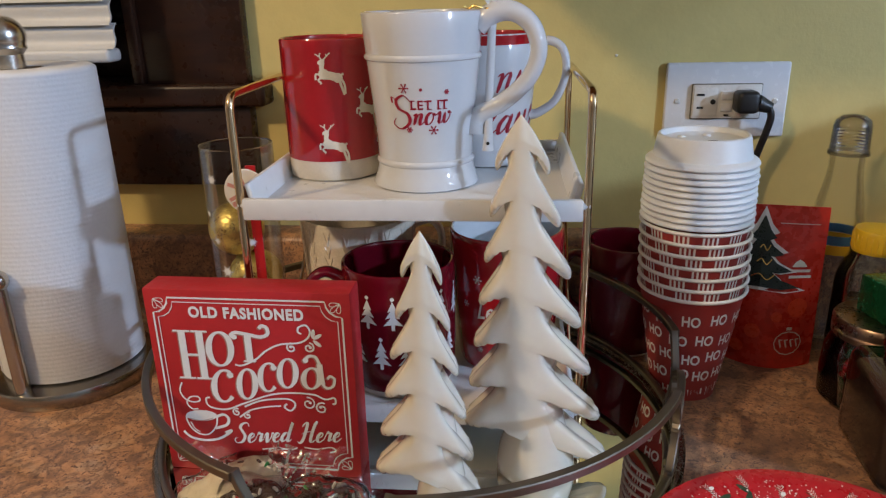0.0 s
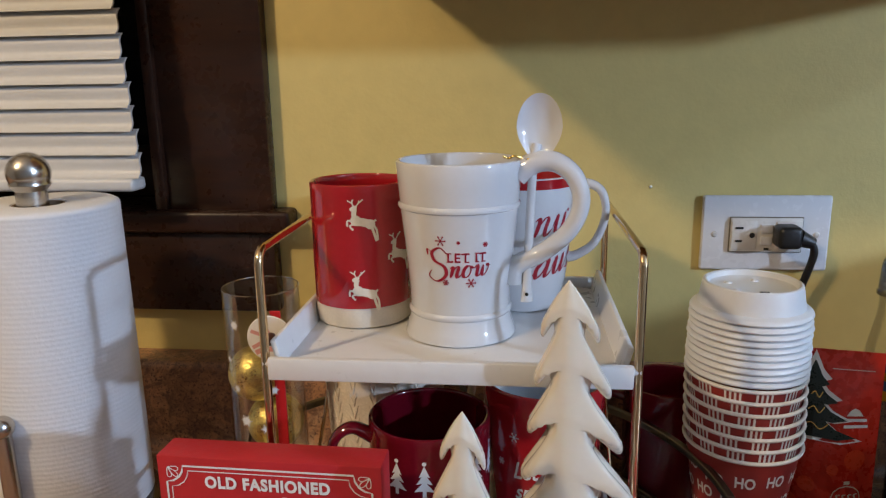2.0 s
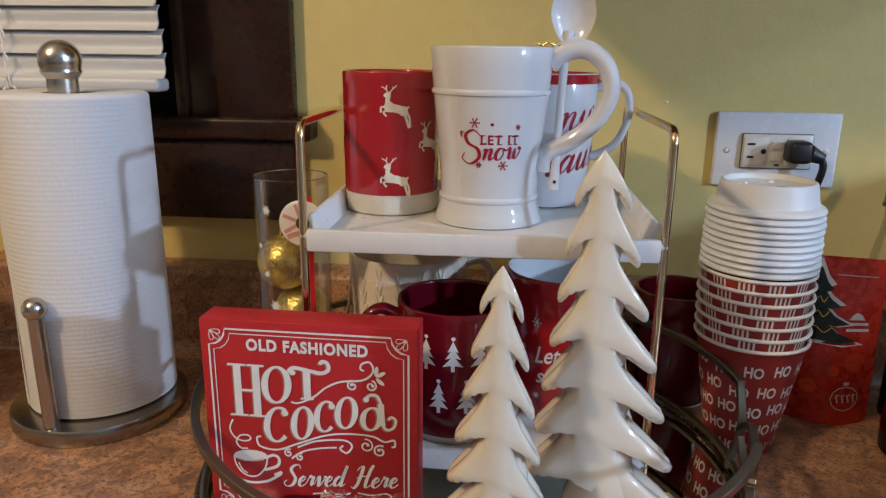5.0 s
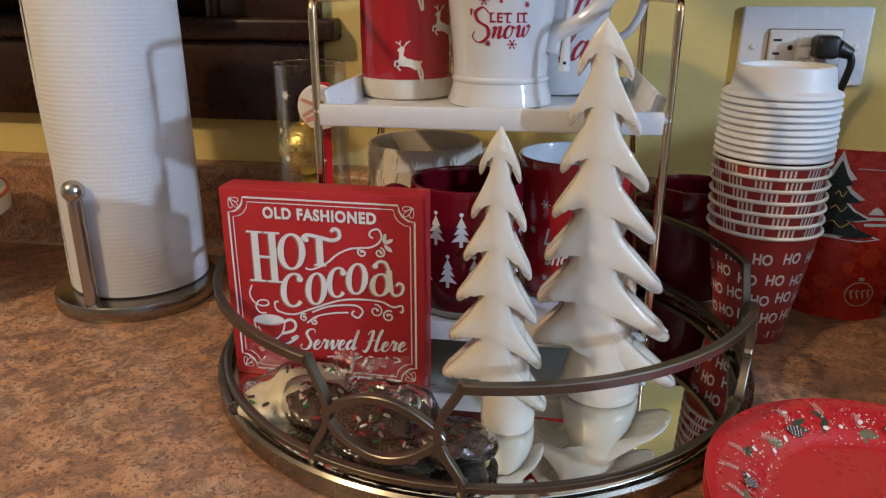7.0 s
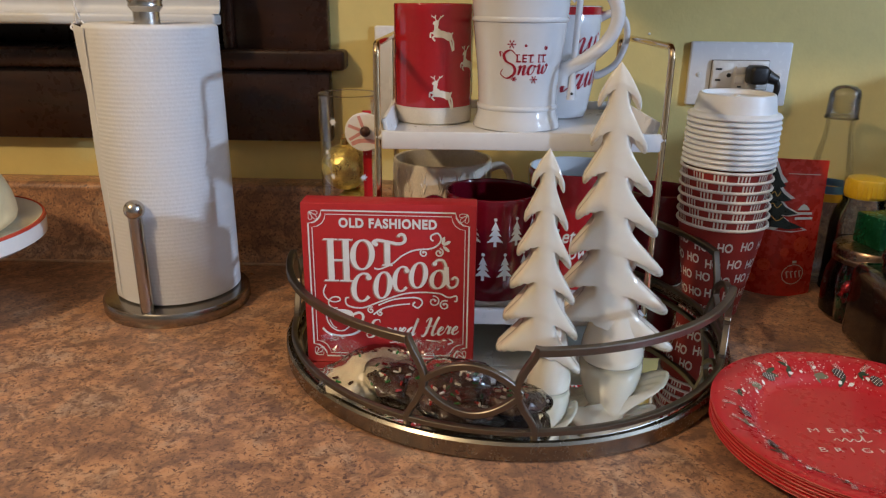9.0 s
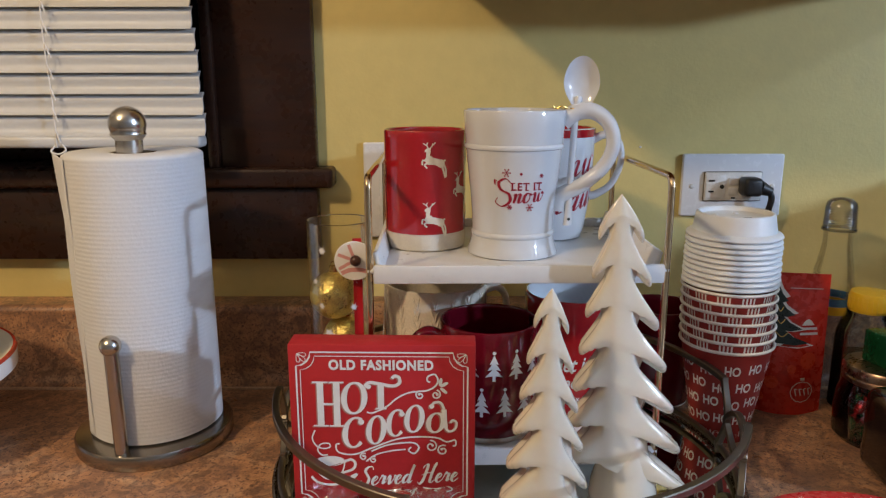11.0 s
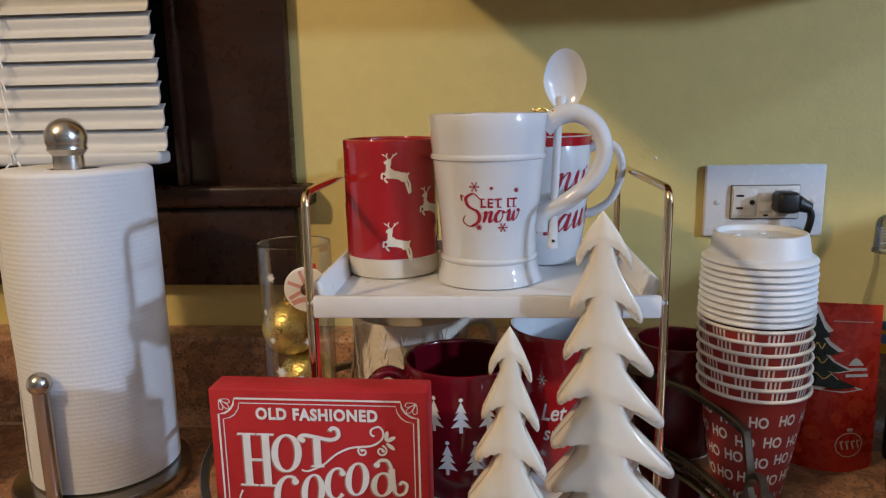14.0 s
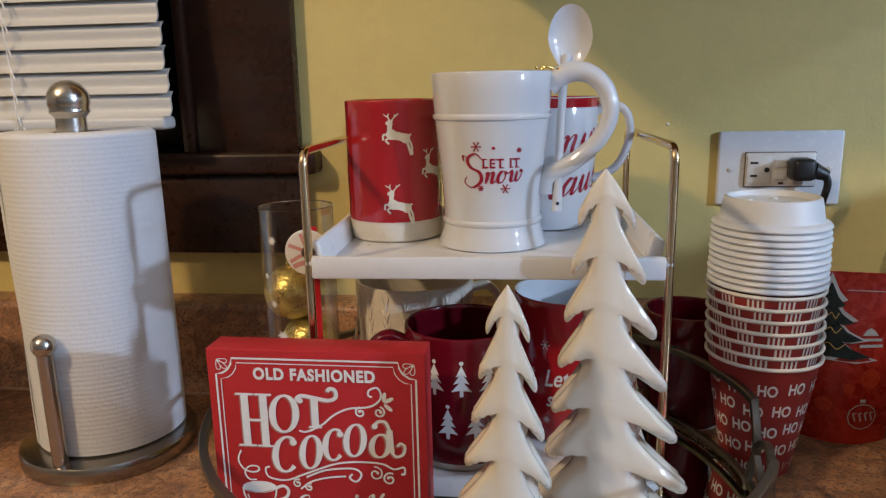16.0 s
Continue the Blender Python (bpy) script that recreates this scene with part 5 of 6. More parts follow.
def treat_bag():
    W, H = 0.083, 0.155
    b = thing("treat_bag", (0.2465, 0.6620, 0.0), "glossy red stand-up bag with a black fir tree print", "bag", turn=-10)
    bm = bmesh.new()
    nu, nv = 20, 28
    sides = []
    for s in (-1, 1):
        g = []
        for j in range(nv + 1):
            v = j / nv
            row = []
            for i in range(nu + 1):
                u = -1 + 2 * i / nu
                puff = 0.019 * (1 - abs(u) ** 2.6) * (0.75 + 0.25 * math.cos(2 * u)) * (1 - max(0, (v - 0.15) / 0.80) ** 1.5 if v < 0.95 else 0)
                wr = 0.0007 * noise.noise(Vector((u * 4, v * 6, s))) * (1 if abs(u) < 0.99 else 0)
                row.append(bm.verts.new((u * W / 2, s * (max(0, puff) + 0.0004) + wr + 0.010 * v, v * H)))
            g.append(row)
        sides.append(g)
        for a, c in zip(g, g[1:]):
            for i in range(nu):
                bm.faces.new((a[i], a[i + 1], c[i + 1], c[i]))
    f, k = sides
    for i in range(nu):
        bm.faces.new((f[0][i], f[0][i + 1], k[0][i + 1], k[0][i]))
        bm.faces.new((f[nv][i], f[nv][i + 1], k[nv][i + 1], k[nv][i]))
    for j in range(nv):
        for e in (0, nu):
            bm.faces.new((f[j][e], f[j + 1][e], k[j + 1][e], k[j][e]))
    part("pouch", bm, BAGRED, b)

    def where(u, v, h):
        t, x = v / H, 2 * u / W
        puff = 0.019 * (1 - abs(x) ** 2.6) * (0.75 + 0.25 * math.cos(2 * x)) * (1 - max(0, (t - 0.15) / 0.80) ** 1.5 if t < 0.95 else 0)
        return (u, -max(0, puff) - 0.0016 - h + 0.010 * t, v)

    def fir_shape(pr, u, v, kx, kz):
        inside = lambda x: max(x, -W / 2 + 0.001)
        for i in range(4):
            z, w = v + (0.050 - 0.0215 * i) * kz, (0.013 + 0.0085 * i) * kx
            for s in (-1, 1):
                pr.add([(u, z + 0.030 * kz), (inside(u + s * w * 0.5), z + 0.010 * kz), (inside(u + s * w), z), (inside(u + s * w * 0.55), z - 0.003 * kz), (u, z - 0.001 * kz)], [(0, 1, 2, 3, 4)])
    edge, tree = Print(0.0003), Print(0.0012)
    fir_shape(edge, -0.0135, 0.0890, 1.06, 0.82)
    fir_shape(tree, -0.0135, 0.0905, 0.90, 0.70)
    edge.build("tree_outline", where, CUPWHITE, b, "white outline round the printed tree")
    tree.build("tree_print", where, BAGBLACK, b, "black printed fir tree")
    wr = Print(0.0016)
    for z, w in ((0.116, 0.009), (0.103, 0.013), (0.089, 0.020)):
        wr.line([(-0.0115 - w / 2, z), (-0.0115 - w / 6, z + 0.003), (-0.0115 + w / 6, z - 0.002), (-0.0115 + w / 2, z + 0.003)], 0.0009)
    wr.build("tree_writing", where, GOLDTIE, b, "small gold writing on the printed tree")
    for z, a, c in ((0.0945, 0.008, 0.030), (0.0890, 0.011, 0.031)):
        Print(0.0004).poly([(a, z), (c, z), (c, z + 0.0026), (a, z + 0.0026)]).build("pale_bar", where, DEERINK, b, "pale printed bar")
    Print(0.0004).poly([(0.013, 0.0995), (0.027, 0.0995), (0.0235, 0.1045), (0.020, 0.1065), (0.0165, 0.1045)]).build("pale_hood", where, DEERINK, b, "small pale printed shape")
    Print(0.0004).line([(0.000, 0.139), (0.034, 0.139)], 0.0008).build("fine_line", where, DEERINK, b, "fine pale line of print")
    small = Print(0.0004)
    for t0 in range(12):
        a, c = 2 * math.pi * t0 / 12, 2 * math.pi * (t0 + 1) / 12
        small.line([(0.0165 + 0.0125 * math.cos(a), 0.0265 + 0.0115 * math.sin(a)), (0.0165 + 0.0125 * math.cos(c), 0.0265 + 0.0115 * math.sin(c))], 0.0009, straight=True)
    for x in (0.0085, 0.0135, 0.0185, 0.0235):
        small.line([(x, 0.030), (x + 0.002, 0.0225)], 0.0014)
        small.line([(x, 0.030), (x + 0.003, 0.030)], 0.0010)
    small.poly([(0.014, 0.0395), (0.019, 0.0395), (0.019, 0.0425), (0.014, 0.0425)])
    small.build("pale_ornament", where, DEERINK, b, "pale printed round ornament")
    dots = Print(0.0003)
    for x, z, r in ((0.022, 0.061, 0.009), (-0.016, 0.036, 0.007), (-0.028, 0.018, 0.006), (0.004, 0.052, 0.005)):
        dots.blob(x, z, r)
    dots.build("dot_prints", where, BAGDOT, b, "orange-red printed dots")


treat_bag()


def bottle():
    b = thing("clear_bottle", (0.3135, 0.7045, 0.0), "clear plastic bottle with a grey ridged cap", "bottle")
    part("body", lathe([(0, 0.001), (0.020, 0.0), (0.023, 0.003), (0.0235, 0.10), (0.0232, 0.132), (0.021, 0.150), (0.0165, 0.172), (0.0155, 0.182), (0.0155, 0.198), (0.0145, 0.198), (0.0145, 0.182), (0.020, 0.150), (0.0222, 0.13), (0.0222, 0.004), (0, 0.003)], 40), CLEAR, b)
    part("label_band", lathe([(0.0239, 0.112), (0.0241, 0.112), (0.0241, 0.121), (0.0239, 0.121)], 40), mat("blue_label", (0.05, 0.16, 0.32), 0.4), b, "blue paper label band")
    part("label_stripe", lathe([(0.0239, 0.102), (0.0241, 0.102), (0.0241, 0.1115), (0.0239, 0.1115)], 40), YELLOW, b, "yellow label stripe")
    part("neck_ring", lathe([(0.0156, 0.196), (0.0185, 0.1965), (0.0185, 0.199), (0.0156, 0.1995)], 40), film("neck_plastic", (0.45, 0.44, 0.42), 2.0, 0.2), b)
    prof = [(0.0150, 0.1995)]
    for i in range(7):
        prof += [(0.0176 - 0.0001 * i, 0.200 + 0.003 * i), (0.0168 - 0.0001 * i, 0.2015 + 0.003 * i)]
    prof += [(0.0168, 0.2225), (0.0150, 0.2285), (0.0100, 0.2325), (0, 0.2340)]
    part("cap", lathe(prof, 40), film("clear_grey_cap", (0.84, 0.84, 0.82), 1.6, 0.2, bump=0.3), b, "translucent grey ridged cap")


bottle()


def yellow_jar():
    j = thing("yellow_lid_jar", (0.3335, 0.6610, 0.0), "clear jar with a bright yellow screw lid", "jar")
    part("glass", lathe([(0, 0.001), (0.027, 0.0), (0.0305, 0.004), (0.0305, 0.085), (0.028, 0.098), (0.0225, 0.110), (0.0215, 0.118), (0.0205, 0.118), (0.0215, 0.109), (0.027, 0.097), (0.0295, 0.084), (0.0295, 0.005), (0, 0.004)], 48), GLASS, j)
    part("filling", lathe([(0, 0.005), (0.0288, 0.006), (0.0288, 0.062), (0, 0.063)], 40), HONEY, j)
    prof = [(0.0205, 0.1150), (0.0212, 0.1153)] + [(0.0214, 0.117), (0.0214, 0.1325), (0.0200, 0.1362), (0.016, 0.1372), (0, 0.1372)]
    lid = part("lid", lathe(prof, 56), YELLOW, j, "bright yellow plastic screw lid")
    for i in range(28):
        a = 2 * math.pi * i / 28
        part("grip_rib", box(0.0011, 0.0014, 0.0140, (0.0214 * math.cos(a), 0.0214 * math.sin(a), 0.1245), 0.0004, 1), YELLOW, lid)


yellow_jar()


def candy_jar():
    j = thing("candy_jar", (0.3135, 0.5885, 0.0), "glass jar of foil-wrapped candies with a bronze ring lid", "jar")
    part("glass", lathe([(0, 0.001), (0.037, 0.0), (0.0425, 0.006), (0.0432, 0.030), (0.0415, 0.050), (0.0365, 0.064), (0.0355, 0.070), (0.0345, 0.070), (0.0355, 0.063), (0.0405, 0.049), (0.042, 0.03), (0.0412, 0.007), (0, 0.004)], 56), GLASS, j)
    lid = part("lid", lathe([(0.0362, 0.064), (0.0385, 0.0645), (0.0388, 0.069), (0.0375, 0.0705), (0.0388, 0.072), (0.0388, 0.078), (0.0372, 0.0808), (0.033, 0.0815), (0, 0.0815)], 56), COPPER, j, "bronze metal ring lid")
    rnd = random.Random(4)
    for i in range(46):
        a, r, z = rnd.uniform(0, 6.28), 0.0345 * math.sqrt(rnd.random()), 0.012 + 0.040 * rnd.random()
        bm = ball(0.0075, (0, 0, 0), (1.25, 0.8, 0.7), sub=2)
        tw = bmesh.new()
        for s in (-1, 1):
            bmesh.ops.create_cone(tw, cap_ends=True, segments=7, radius1=0.0012, radius2=0.0042, depth=0.006, matrix=Matrix.Translation((s * 0.0105, 0, 0)) @ Matrix.Rotation(radians(90 * s), 4, "Y"))
        merge(bm, tw)
        bm.transform(Matrix.Translation((r * math.cos(a), r * math.sin(a), z)) @ Euler((rnd.uniform(0, 3), rnd.uniform(0, 3), rnd.uniform(0, 6))).to_matrix().to_4x4() @ Matrix.Scale(0.9, 4))
        part("candy", bm, GREENFOIL if i % 3 else REDFOIL, j, "green foil candy" if i % 3 else "red foil candy")
    g = thing("green_box", (0.3225, 0.5900, 0.0815), "small dark green foil box lying on the jar lid", "box", turn=12)
    part("wrapped_box", box(0.046, 0.038, 0.033, (0, 0, 0.0165), 0.002, 2), GREENFOIL, g)
    part("fold", box(0.046, 0.0008, 0.010, (0, -0.0194, 0.026), 0.0003, 1), GREENFOIL, g)


candy_jar()


def cocoa_jar():
    c = thing("cocoa_canister", (0.311, 0.4930, 0.0), "square glass canister of brown cocoa powder", "canister", turn=-4)
    part("glass", box(0.100, 0.092, 0.082, (0, 0, 0.0415), 0.012, 4), film("canister_glass", (0.72, 0.70, 0.66), 1.8, 0.05), c)
    part("powder", box(0.094, 0.086, 0.069, (0, 0, 0.0380), 0.010, 3), COCOA, c, "brown cocoa powder")
    part("neck", lathe([(0.036, 0.0815), (0.0385, 0.0840), (0.0385, 0.0910), (0.036, 0.0940), (0.034, 0.0910), (0.034, 0.0825)], 48), GLASS, c)
    part("lid", lathe([(0, 0.0943), (0.034, 0.0943), (0.0405, 0.0948), (0.041, 0.0980), (0.0385, 0.1025), (0.030, 0.1050), (0, 0.1060)], 48), film("glass_lid", (0.8, 0.78, 0.74), 2.5, 0.05), c, "thick glass lid")


cocoa_jar()

# ---- paper plates ----


def paper_plates():
    px, py = 0.1785, 0.3325
    R = 0.1065

    def prof_at(r):
        return float(np.interp(r, [0, 0.066, 0.072, 0.080, 0.092, 0.102, R], [0.0, 0.0, 0.001, 0.0075, 0.0125, 0.0145, 0.0142]))
    n = 9
    for i in range(n):
        top = i == n - 1
        p = thing("paper_plate", (px + 0.0008 * math.sin(i * 2.2), py + 0.0008 * math.cos(i * 1.7), 0.0019 * i), "red party plate with printed sprigs, top of the stack" if top else "red paper party plate in a stack", "plate", "stacked paper plates")
        rs = [0, 0.03, 0.066, 0.069, 0.072, 0.076, 0.080, 0.086, 0.092, 0.097, 0.102, 0.105, R]
        prof = [(r, prof_at(r) + 0.0012) for r in rs]
        edge = [(R + 0.0003, prof_at(R) + 0.0009), (R + 0.0003, prof_at(R) + 0.0003), (R - 0.0002, prof_at(R))]
        part("dish", lathe(prof + edge[:1], 96), PLATERED, p)
        part("pale_edge", lathe(edge + [(r, prof_at(r)) for r in reversed(rs[:-1])], 96), PLATEEDGE, p, "pale raw board edge and underside")
        if not top:
            continue
        where = lambda u, v, h: (u, v, prof_at(math.hypot(u, v)) + 0.0013 + h)
        w = Print(0.0002)
        w.text("MERRY", -0.008, 0.004, 1, bold=0.0, spacing=1.9, width=0.056, tall=0.0056)
        w.line([(-0.0230, -0.0090), (-0.0200, -0.0065), (-0.0180, -0.0100), (-0.0140, -0.0060), (-0.0120, -0.0100), (-0.0080, -0.0070), (-0.0060, -0.0100), (-0.0020, -0.0070), (0.0000, -0.0015), (-0.0005, -0.0100), (0.0050, -0.0085)], 0.0009)
        w.text("BRIGHT", -0.008, -0.021, 1, bold=0.0, spacing=1.9, width=0.062, tall=0.0056)
        w.build("lettering", where, SPECK, p, "cream printed lettering")
        rnd = random.Random(11)
        speck = Print(0.0006, 0.0000005)
        for k in range(24):
            a = 2 * math.pi * k / 24 + rnd.uniform(-0.08, 0.08)
            r0 = rnd.uniform(0.074, 0.088)
            u, v = r0 * math.cos(a), r0 * math.sin(a)
            leaf = Print(0.0002, 0.000002)
            for q in range(4):
                t = a + rnd.uniform(-1.2, 1.2) + (math.pi / 2 if k % 2 else -math.pi / 2)
                ln = rnd.uniform(0.0032, 0.0062)
                leaf.blob(u + ln * 0.8 * math.cos(t), v + ln * 0.8 * math.sin(t), ln, ln * 0.32, math.degrees(t), 10)
            t = a + rnd.uniform(-0.9, 0.9)
            leaf.line([(u, v), (u + 0.007 * math.cos(t), v + 0.007 * math.sin(t)), (u + 0.013 * math.cos(t + 0.25), v + 0.013 * math.sin(t + 0.25))], 0.0006, n=3)
            leaf.build("sprig_print", where, LEAF if k % 3 else SAGE, p, "printed green sprig")
            for q in range(6):
                s = 0.003 + 0.0017 * q
                for e in (-1, 1):
                    speck.line([(u + s * math.cos(t), v + s * math.sin(t)), (u + s * math.cos(t) + 0.0026 * math.cos(t + e * 0.8), v + s * math.sin(t) + 0.0026 * math.sin(t + e * 0.8))], 0.0004, straight=True)
            for q in range(1 + k % 2):
                berry = Print(0.0010)
                berry.blob(u + rnd.uniform(-0.009, 0.009), v + rnd.uniform(-0.009, 0.009), 0.0019 - 0.0004 * q, 0.0014, rnd.uniform(0, 180), 10)
                berry.build("berry_print", where, CUPWHITE, p, "white printed berry")
        for k in range(800):
            a, r0 = rnd.uniform(0, 6.283), rnd.triangular(0.062, 0.103, 0.082)
            speck.blob(r0 * math.cos(a), r0 * math.sin(a), rnd.uniform(0.0002, 0.0007), n=6)
        for a in (200, 172, 75, 55, 330, 285, 120):
            u, v = 0.081 * math.cos(radians(a)), 0.081 * math.sin(radians(a))
            cone, scale = Print(0.0012), Print(0.0014, 0.0000005)
            cone.blob(u, v, 0.0056, 0.0036, a + 60, 14)
            c, s = math.cos(radians(a + 60)), math.sin(radians(a + 60))
            for q in range(5):
                for e in range(-2, 3):
                    x, y = -0.0042 + 0.0021 * q, 0.0013 * e
                    if (x / 0.0052) ** 2 + (y / 0.0033) ** 2 < 1:
                        scale.blob(u + c * x - s * y, v + s * x + c * y, 0.0005, 0.0003, a, 6)
            body = cone.build("pinecone_print", where, CONE, p, "dark printed pine cone")
            scale.build("cone_scales", where, CUPWHITE, body)
        tagged(speck.build("speck_prints", where, SPECK, p, "cream printed twigs and specks"), kind="stuff")


paper_plates()

# ---- cake stand ----
cs = thing("cake_stand", (-0.693, 0.552, 0.0), "white porcelain cake stand with a red rim line", "cake stand")
part("foot", lathe([(0, 0), (0.064, 0), (0.066, 0.004), (0.050, 0.012), (0.022, 0.022), (0.016, 0.045), (0.020, 0.062), (0.036, 0.071), (0, 0.072)], 64), PORCELAIN, cs)
part("plate", lathe([(0, 0.071), (0.10, 0.071), (0.124, 0.074), (0.1295, 0.078), (0.1300, 0.092), (0.1285, 0.0955), (0.126, 0.0955), (0.118, 0.0905), (0, 0.089)], 96), PORCELAIN, cs)
part("rim_line", lathe([(0.1285, 0.0958), (0.1300, 0.0935), (0.1304, 0.0938), (0.1290, 0.0966), (0.1265, 0.0962)], 96), mat("red_rim_glaze", (0.5, 0.05, 0.03), 0.2), cs, "thin red glazed rim line")
ck = thing("round_cake", (-0.698, 0.548, 0.0885), "pale cream round domed cake on the stand", "cake")
part("icing", lathe([(0.100, 0.0), (0.108, 0.006)] + [(0.110 * math.cos(a), 0.012 + 0.092 * math.sin(a)) for a in (i * math.pi / 28 for i in range(14))] + [(0, 0.104)], 72, wobble=0.004), CAKE, ck)

# ---- clear tube of ornaments ----


def ornament_tube():
    x, y = -0.2335, 0.5770
    c = thing("clear_tube", (x, y, MZ), "clear plastic tube printed with stars holding gold baubles", "container")
    R, H = 0.0305, 0.2195
    part("tube_wall", lathe([(0, 0.0005), (R - 0.0006, 0.0), (R, 0.001), (R, H), (R - 0.0005, H), (R - 0.0005, 0.0015), (0, 0.0015)], 56), CLEAR, c)
    part("tube_edge", lathe([(R - 0.0003, H), (R + 0.0003, H + 0.0004), (R - 0.0006, H + 0.0009), (R - 0.0009, H)], 56), film("edge_plastic", (0.75, 0.75, 0.73), 3.0, 0.15), c)
    for u, v, k in ((-0.017, 0.196, 1.0), (-0.019, 0.143, 0.8), (-0.0125, 0.1165, 1.25), (0.012, 0.142, 0.9), (0.020, 0.165, 1.1), (-0.026, 0.166, 0.7), (0.004, 0.110, 1.0), (-0.02, 0.08, 1.0), (0.01, 0.06, 1.1)):
        pr = Print(0.0003)
        for a in range(0, 180, 30):
            ln = (0.0046 if a % 60 == 0 else 0.0034) * k
            pr.line([(u - ln * math.cos(radians(a)), v - ln * math.sin(radians(a))), (u, v), (u + ln * math.cos(radians(a)), v + ln * math.sin(radians(a)))], 0.0012 * k, taper=True, n=2)
        pr.build("star_print", round_wall(R, -82), INK, c, "white printed star")
    part("ribbon", box(0.0085, 0.0012, 0.206, (0.0195, -R - 0.0011 + 0.0080, 0.104), 0.0003, 1), REDRIBBON, c, "flat red satin ribbon")
    bm = lathe([(0, 0.0009), (0.0178, 0.0009), (0.0184, 0.0), (0.0178, -0.0009), (0, -0.0009)], 48)
    tilt = Matrix.Translation((0.0180, -R - 0.0028, 0.1880)) @ Matrix.Rotation(radians(90), 4, "X")
    bm.transform(tilt)
    tag = part("round_tag", bm, CUPWHITE, c, "round white gift tag with pink stripes")
    st = Print(0.0012)
    for a in (100, 150, 200):
        st.line([(0.003 * math.cos(radians(a)), 0.003 * math.sin(radians(a))), (0.016 * math.cos(radians(a + 8)), 0.016 * math.sin(radians(a + 8)))], 0.0030, straight=True)
    st.line([(-0.012, -0.0115), (-0.004, -0.0085), (0.006, -0.0085), (0.0125, -0.0105)], 0.004)
    st.build("stripes", lambda u, v, h: (0.0180 + u, -R - 0.0026 - h, 0.1880 + v), PINK, tag)
    part("bead", ball(0.0052, (0.0195, -R - 0.0070, 0.1890), sub=3), BROWN, tag, "dark brown bead")
    rnd = random.Random(2)
    for i, (dx, dy, z, r) in enumerate(((-0.006, -0.004, 0.1475, 0.0235), (0.004, 0.003, 0.1015, 0.0235), (-0.004, 0.0, 0.055, 0.0235), (0.0, 0.002, 0.0255, 0.0235))):
        o = thing("gold_bauble", (x + dx, y + dy, MZ + z - r), "gold glitter bauble inside the clear tube", "bauble", "gold baubles")
        part("sphere", ball(r, (0, 0, r), sub=4), GOLDBALL, o)
        part("cap", lathe([(0, 2 * r + 0.005), (0.0042, 2 * r + 0.005), (0.0045, 2 * r - 0.0005)], 20), GOLDTIE, o, "small gold cap")
        part("hanger", tube([(0.0024 * math.cos(a), 0, 2 * r + 0.007 + 0.0024 * math.sin(a)) for a in (2 * math.pi * k / 16 for k in range(16))], 0.0004, 6, True), GOLDTIE, o)


ornament_tube()

# ---- wrapped treats on the tray ----


def crinkle(bm, seed, amount, scale=90):
    for v in bm.verts:
        q = v.co * scale + Vector((seed * 3.1, seed, 0))
        v.co += Vector((noise.noise(q), noise.noise(q + Vector((9, 0, 0))), noise.noise(q + Vector((0, 9, 0))))) * amount
    return bm


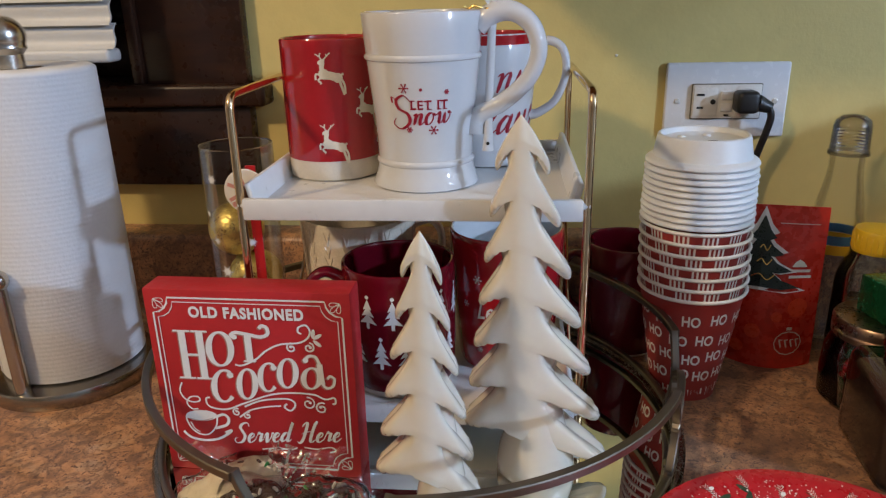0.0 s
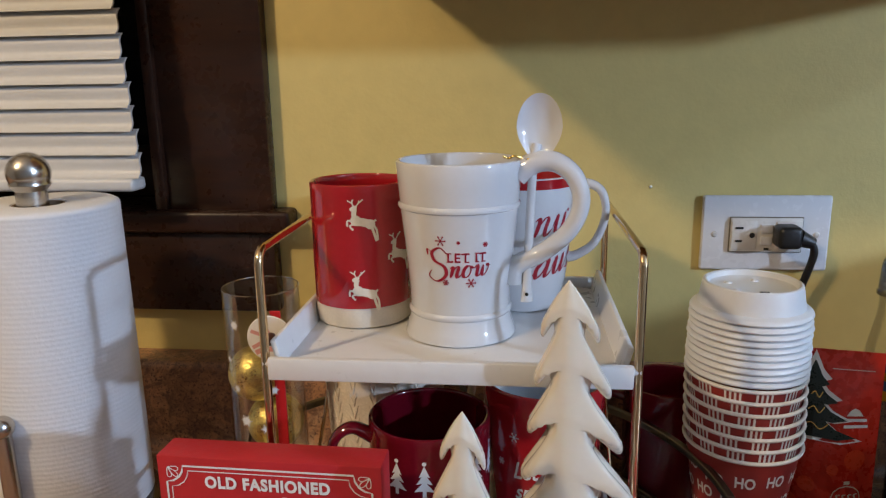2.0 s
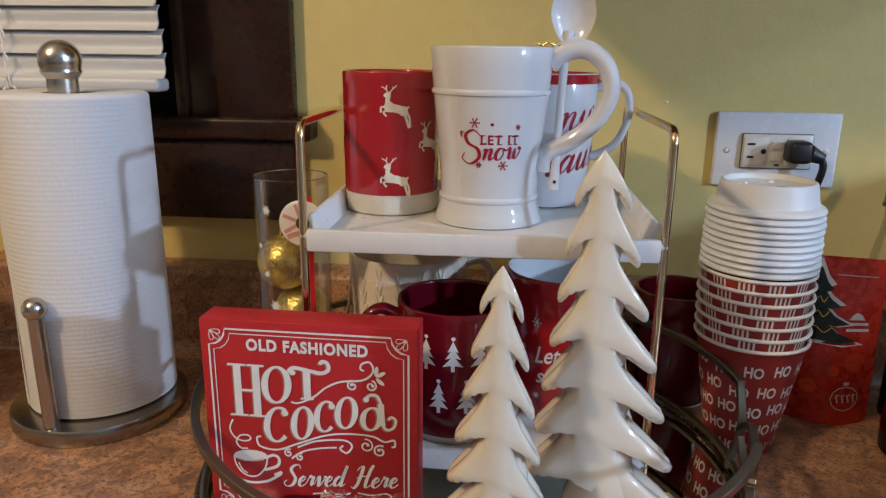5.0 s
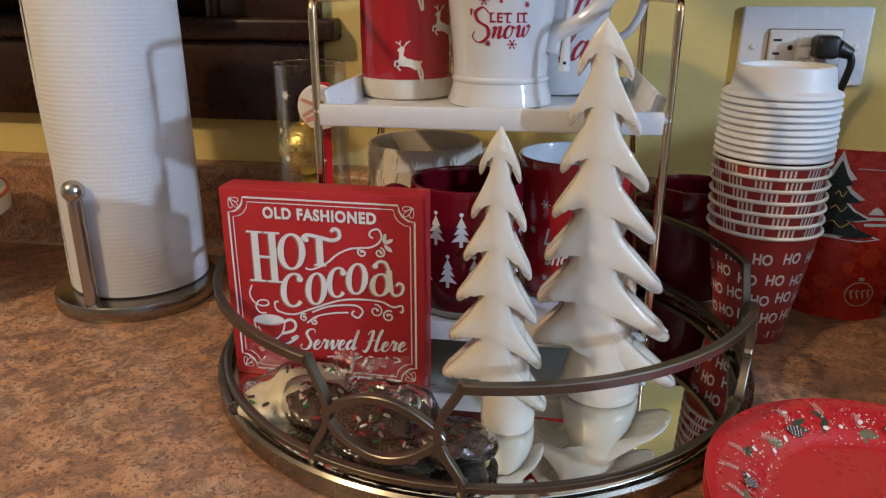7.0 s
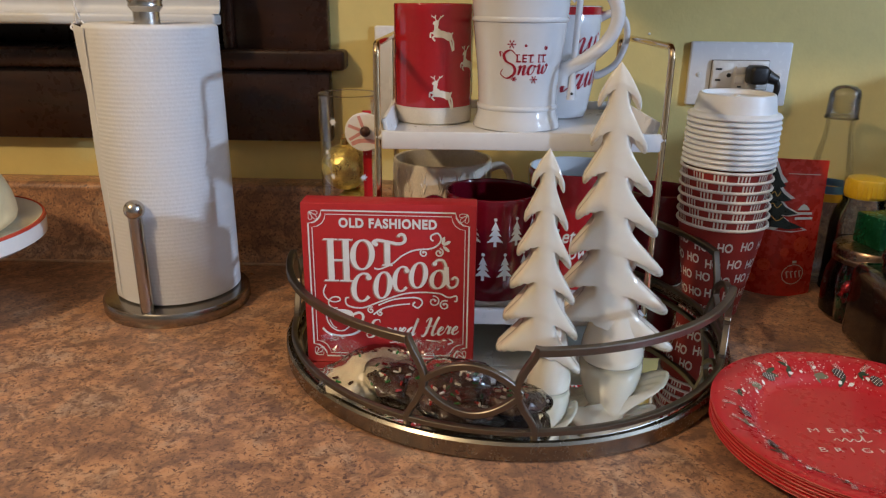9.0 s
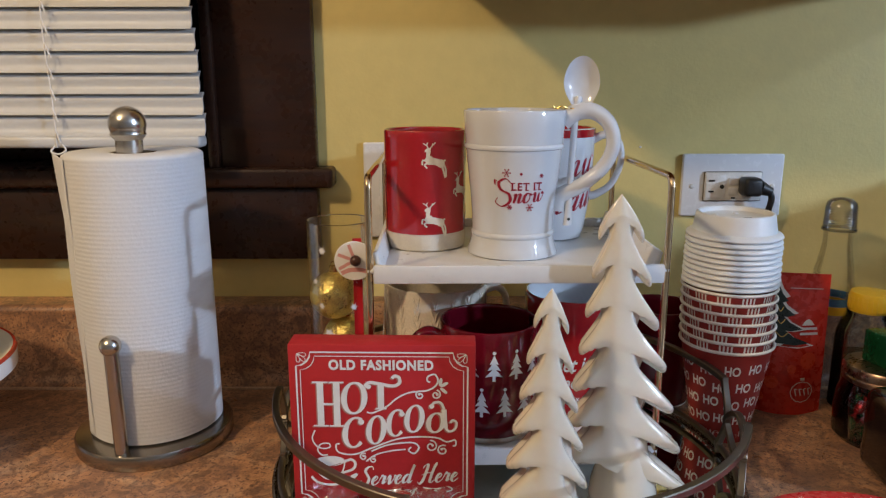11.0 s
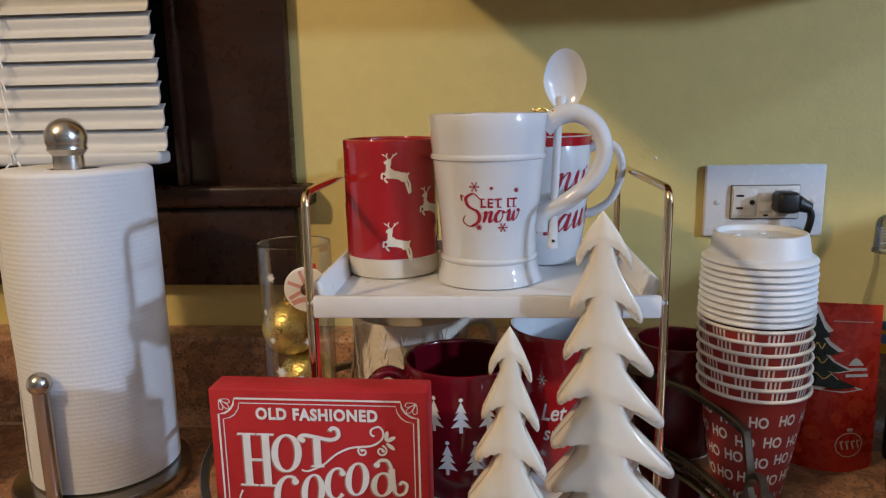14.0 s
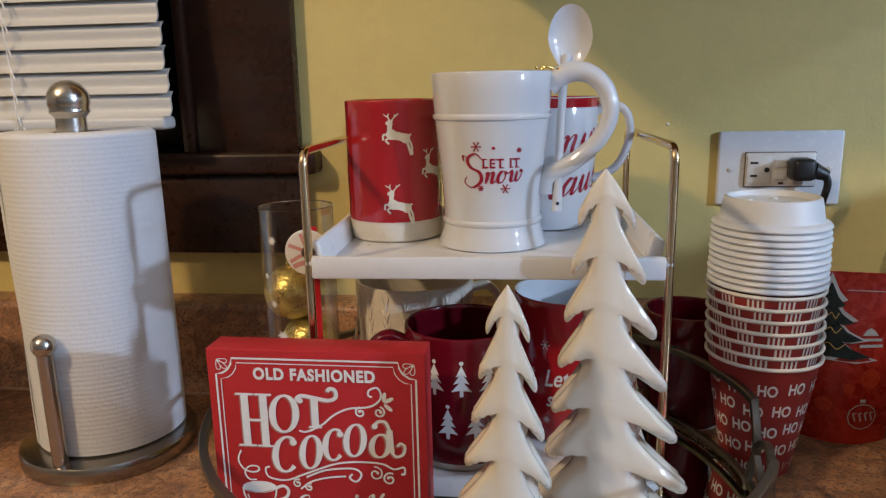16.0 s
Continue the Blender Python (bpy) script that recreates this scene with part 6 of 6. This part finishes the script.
def treat(place, size, turn, tilt, material, label, seed, sprinkles, skirt=0.0):
    """A dipped cookie with sugar sprinkles in a crumpled clear wrapper with a flared end."""
    t = thing("wrapped_cookie", place, label, "cookie", "wrapped cookies", turn)
    a, b, h = size
    rot = Matrix.Translation((0, 0, h * 0.62)) @ Euler((radians(tilt[0]), radians(tilt[1]), 0)).to_matrix().to_4x4()
    bm = bmesh.new()
    bmesh.ops.create_icosphere(bm, subdivisions=4, radius=1)
    for v in bm.verts:
        c = v.co
        v.co = Vector((a * c.x, b * c.y, h * 0.5 * math.copysign(abs(c.z) ** 0.7, c.z)))
    crinkle(crinkle(bm, seed, 0.0046, 62), seed + 2, 0.0024, 170)
    bm.transform(rot)
    cookie = part("cookie", bm, material, t, "dark chocolate coating" if material is CHOC else "white chocolate coating")
    rnd = random.Random(seed)
    for i in range(sprinkles):
        an, r = rnd.uniform(0, 6.28), math.sqrt(rnd.random()) * 0.86
        x, y = a * r * math.cos(an), b * r * math.sin(an)
        z = h * 0.5 * max(0.05, 1 - r * r) ** 0.35 + 0.0010
        s = tube([(-0.0026, 0, 0), (-0.0019, 0, 0), (0.0019, 0, 0), (0.0026, 0, 0)], [0.0005, 0.0011, 0.0011, 0.0005], 6)
        s.transform(rot @ Matrix.Translation((x, y, z)) @ Matrix.Rotation(rnd.uniform(0, 3.1), 4, "Z"))
        part("sprinkle", s, SPRINKLE[(0, 1, 2, 0, 1)[i % 5]] if material is CHOC else (SPRINKLE[2], CHOC)[i % 2], cookie)
    w = bmesh.new()
    bmesh.ops.create_icosphere(w, subdivisions=4, radius=1)
    for v in w.verts:
        c = v.co
        v.co = Vector(((a + 0.005) * c.x, (b + 0.006) * c.y, (h * 0.5 + 0.004) * c.z))
    crinkle(w, seed + 5, 0.0042, 60)
    w.transform(rot)
    for v in w.verts:
        v.co.z = max(v.co.z, 0.0004)
    wrap = part("wrapper", w, CELLO, t, "crumpled clear cellophane", smooth=25)
    f = bmesh.new()
    n = 10
    g = [[f.verts.new(((i / n - 0.5) * 0.046 * (0.45 + 0.55 * j / n), b * 0.75 + 0.004 + 0.024 * j / n, h * 0.7 + 0.020 * j / n + 0.005 * noise.noise(Vector((i * 0.7, j * 0.6, seed))))) for i in range(n + 1)] for j in range(n + 1)]
    for p, q in zip(g, g[1:]):
        for i in range(n):
            f.faces.new((p[i], p[i + 1], q[i + 1], q[i]))
    part("wrapper_end", f, CELLO, wrap, smooth=15)
    if skirt:
        f = bmesh.new()
        g = [[f.verts.new(((i / n - 0.5) * 2.1 * a, -b * 0.8 - skirt * j / n, 0.0016 + h * 0.45 * (1 - j / n) ** 1.5 + 0.0022 * abs(noise.noise(Vector((i * 0.8, j * 0.5, seed)))))) for i in range(n + 1)] for j in range(n + 1)]
        for p, q in zip(g, g[1:]):
            for i in range(n):
                f.faces.new((p[i], p[i + 1], q[i + 1], q[i]))
        part("sealed_edge", f, CELLO, wrap, smooth=10)


treat((-0.1985, 0.4020, MZ), (0.039, 0.026, 0.014), 35, (6, -8), WHITECHOC, "white chocolate cookie in clear cellophane", 3, 14)
treat((-0.1700, 0.3860, MZ), (0.027, 0.021, 0.014), -20, (10, 12), CHOC, "dark chocolate cookie with sprinkles in cellophane", 7, 16)
treat((-0.1290, 0.3760, MZ), (0.036, 0.028, 0.015), 12, (18, -6), CHOC, "large dark chocolate cookie with sprinkles in cellophane", 12, 34)
treat((-0.1180, 0.3500, MZ), (0.032, 0.016, 0.013), -4, (8, 4), CHOC, "dark chocolate cookie with sprinkles in cellophane", 17, 18, 0.018)
treat((-0.0770, 0.3580, MZ), (0.024, 0.022, 0.018), 40, (-12, 10), CHOC, "round dark chocolate cookie with sprinkles in cellophane", 23, 22)
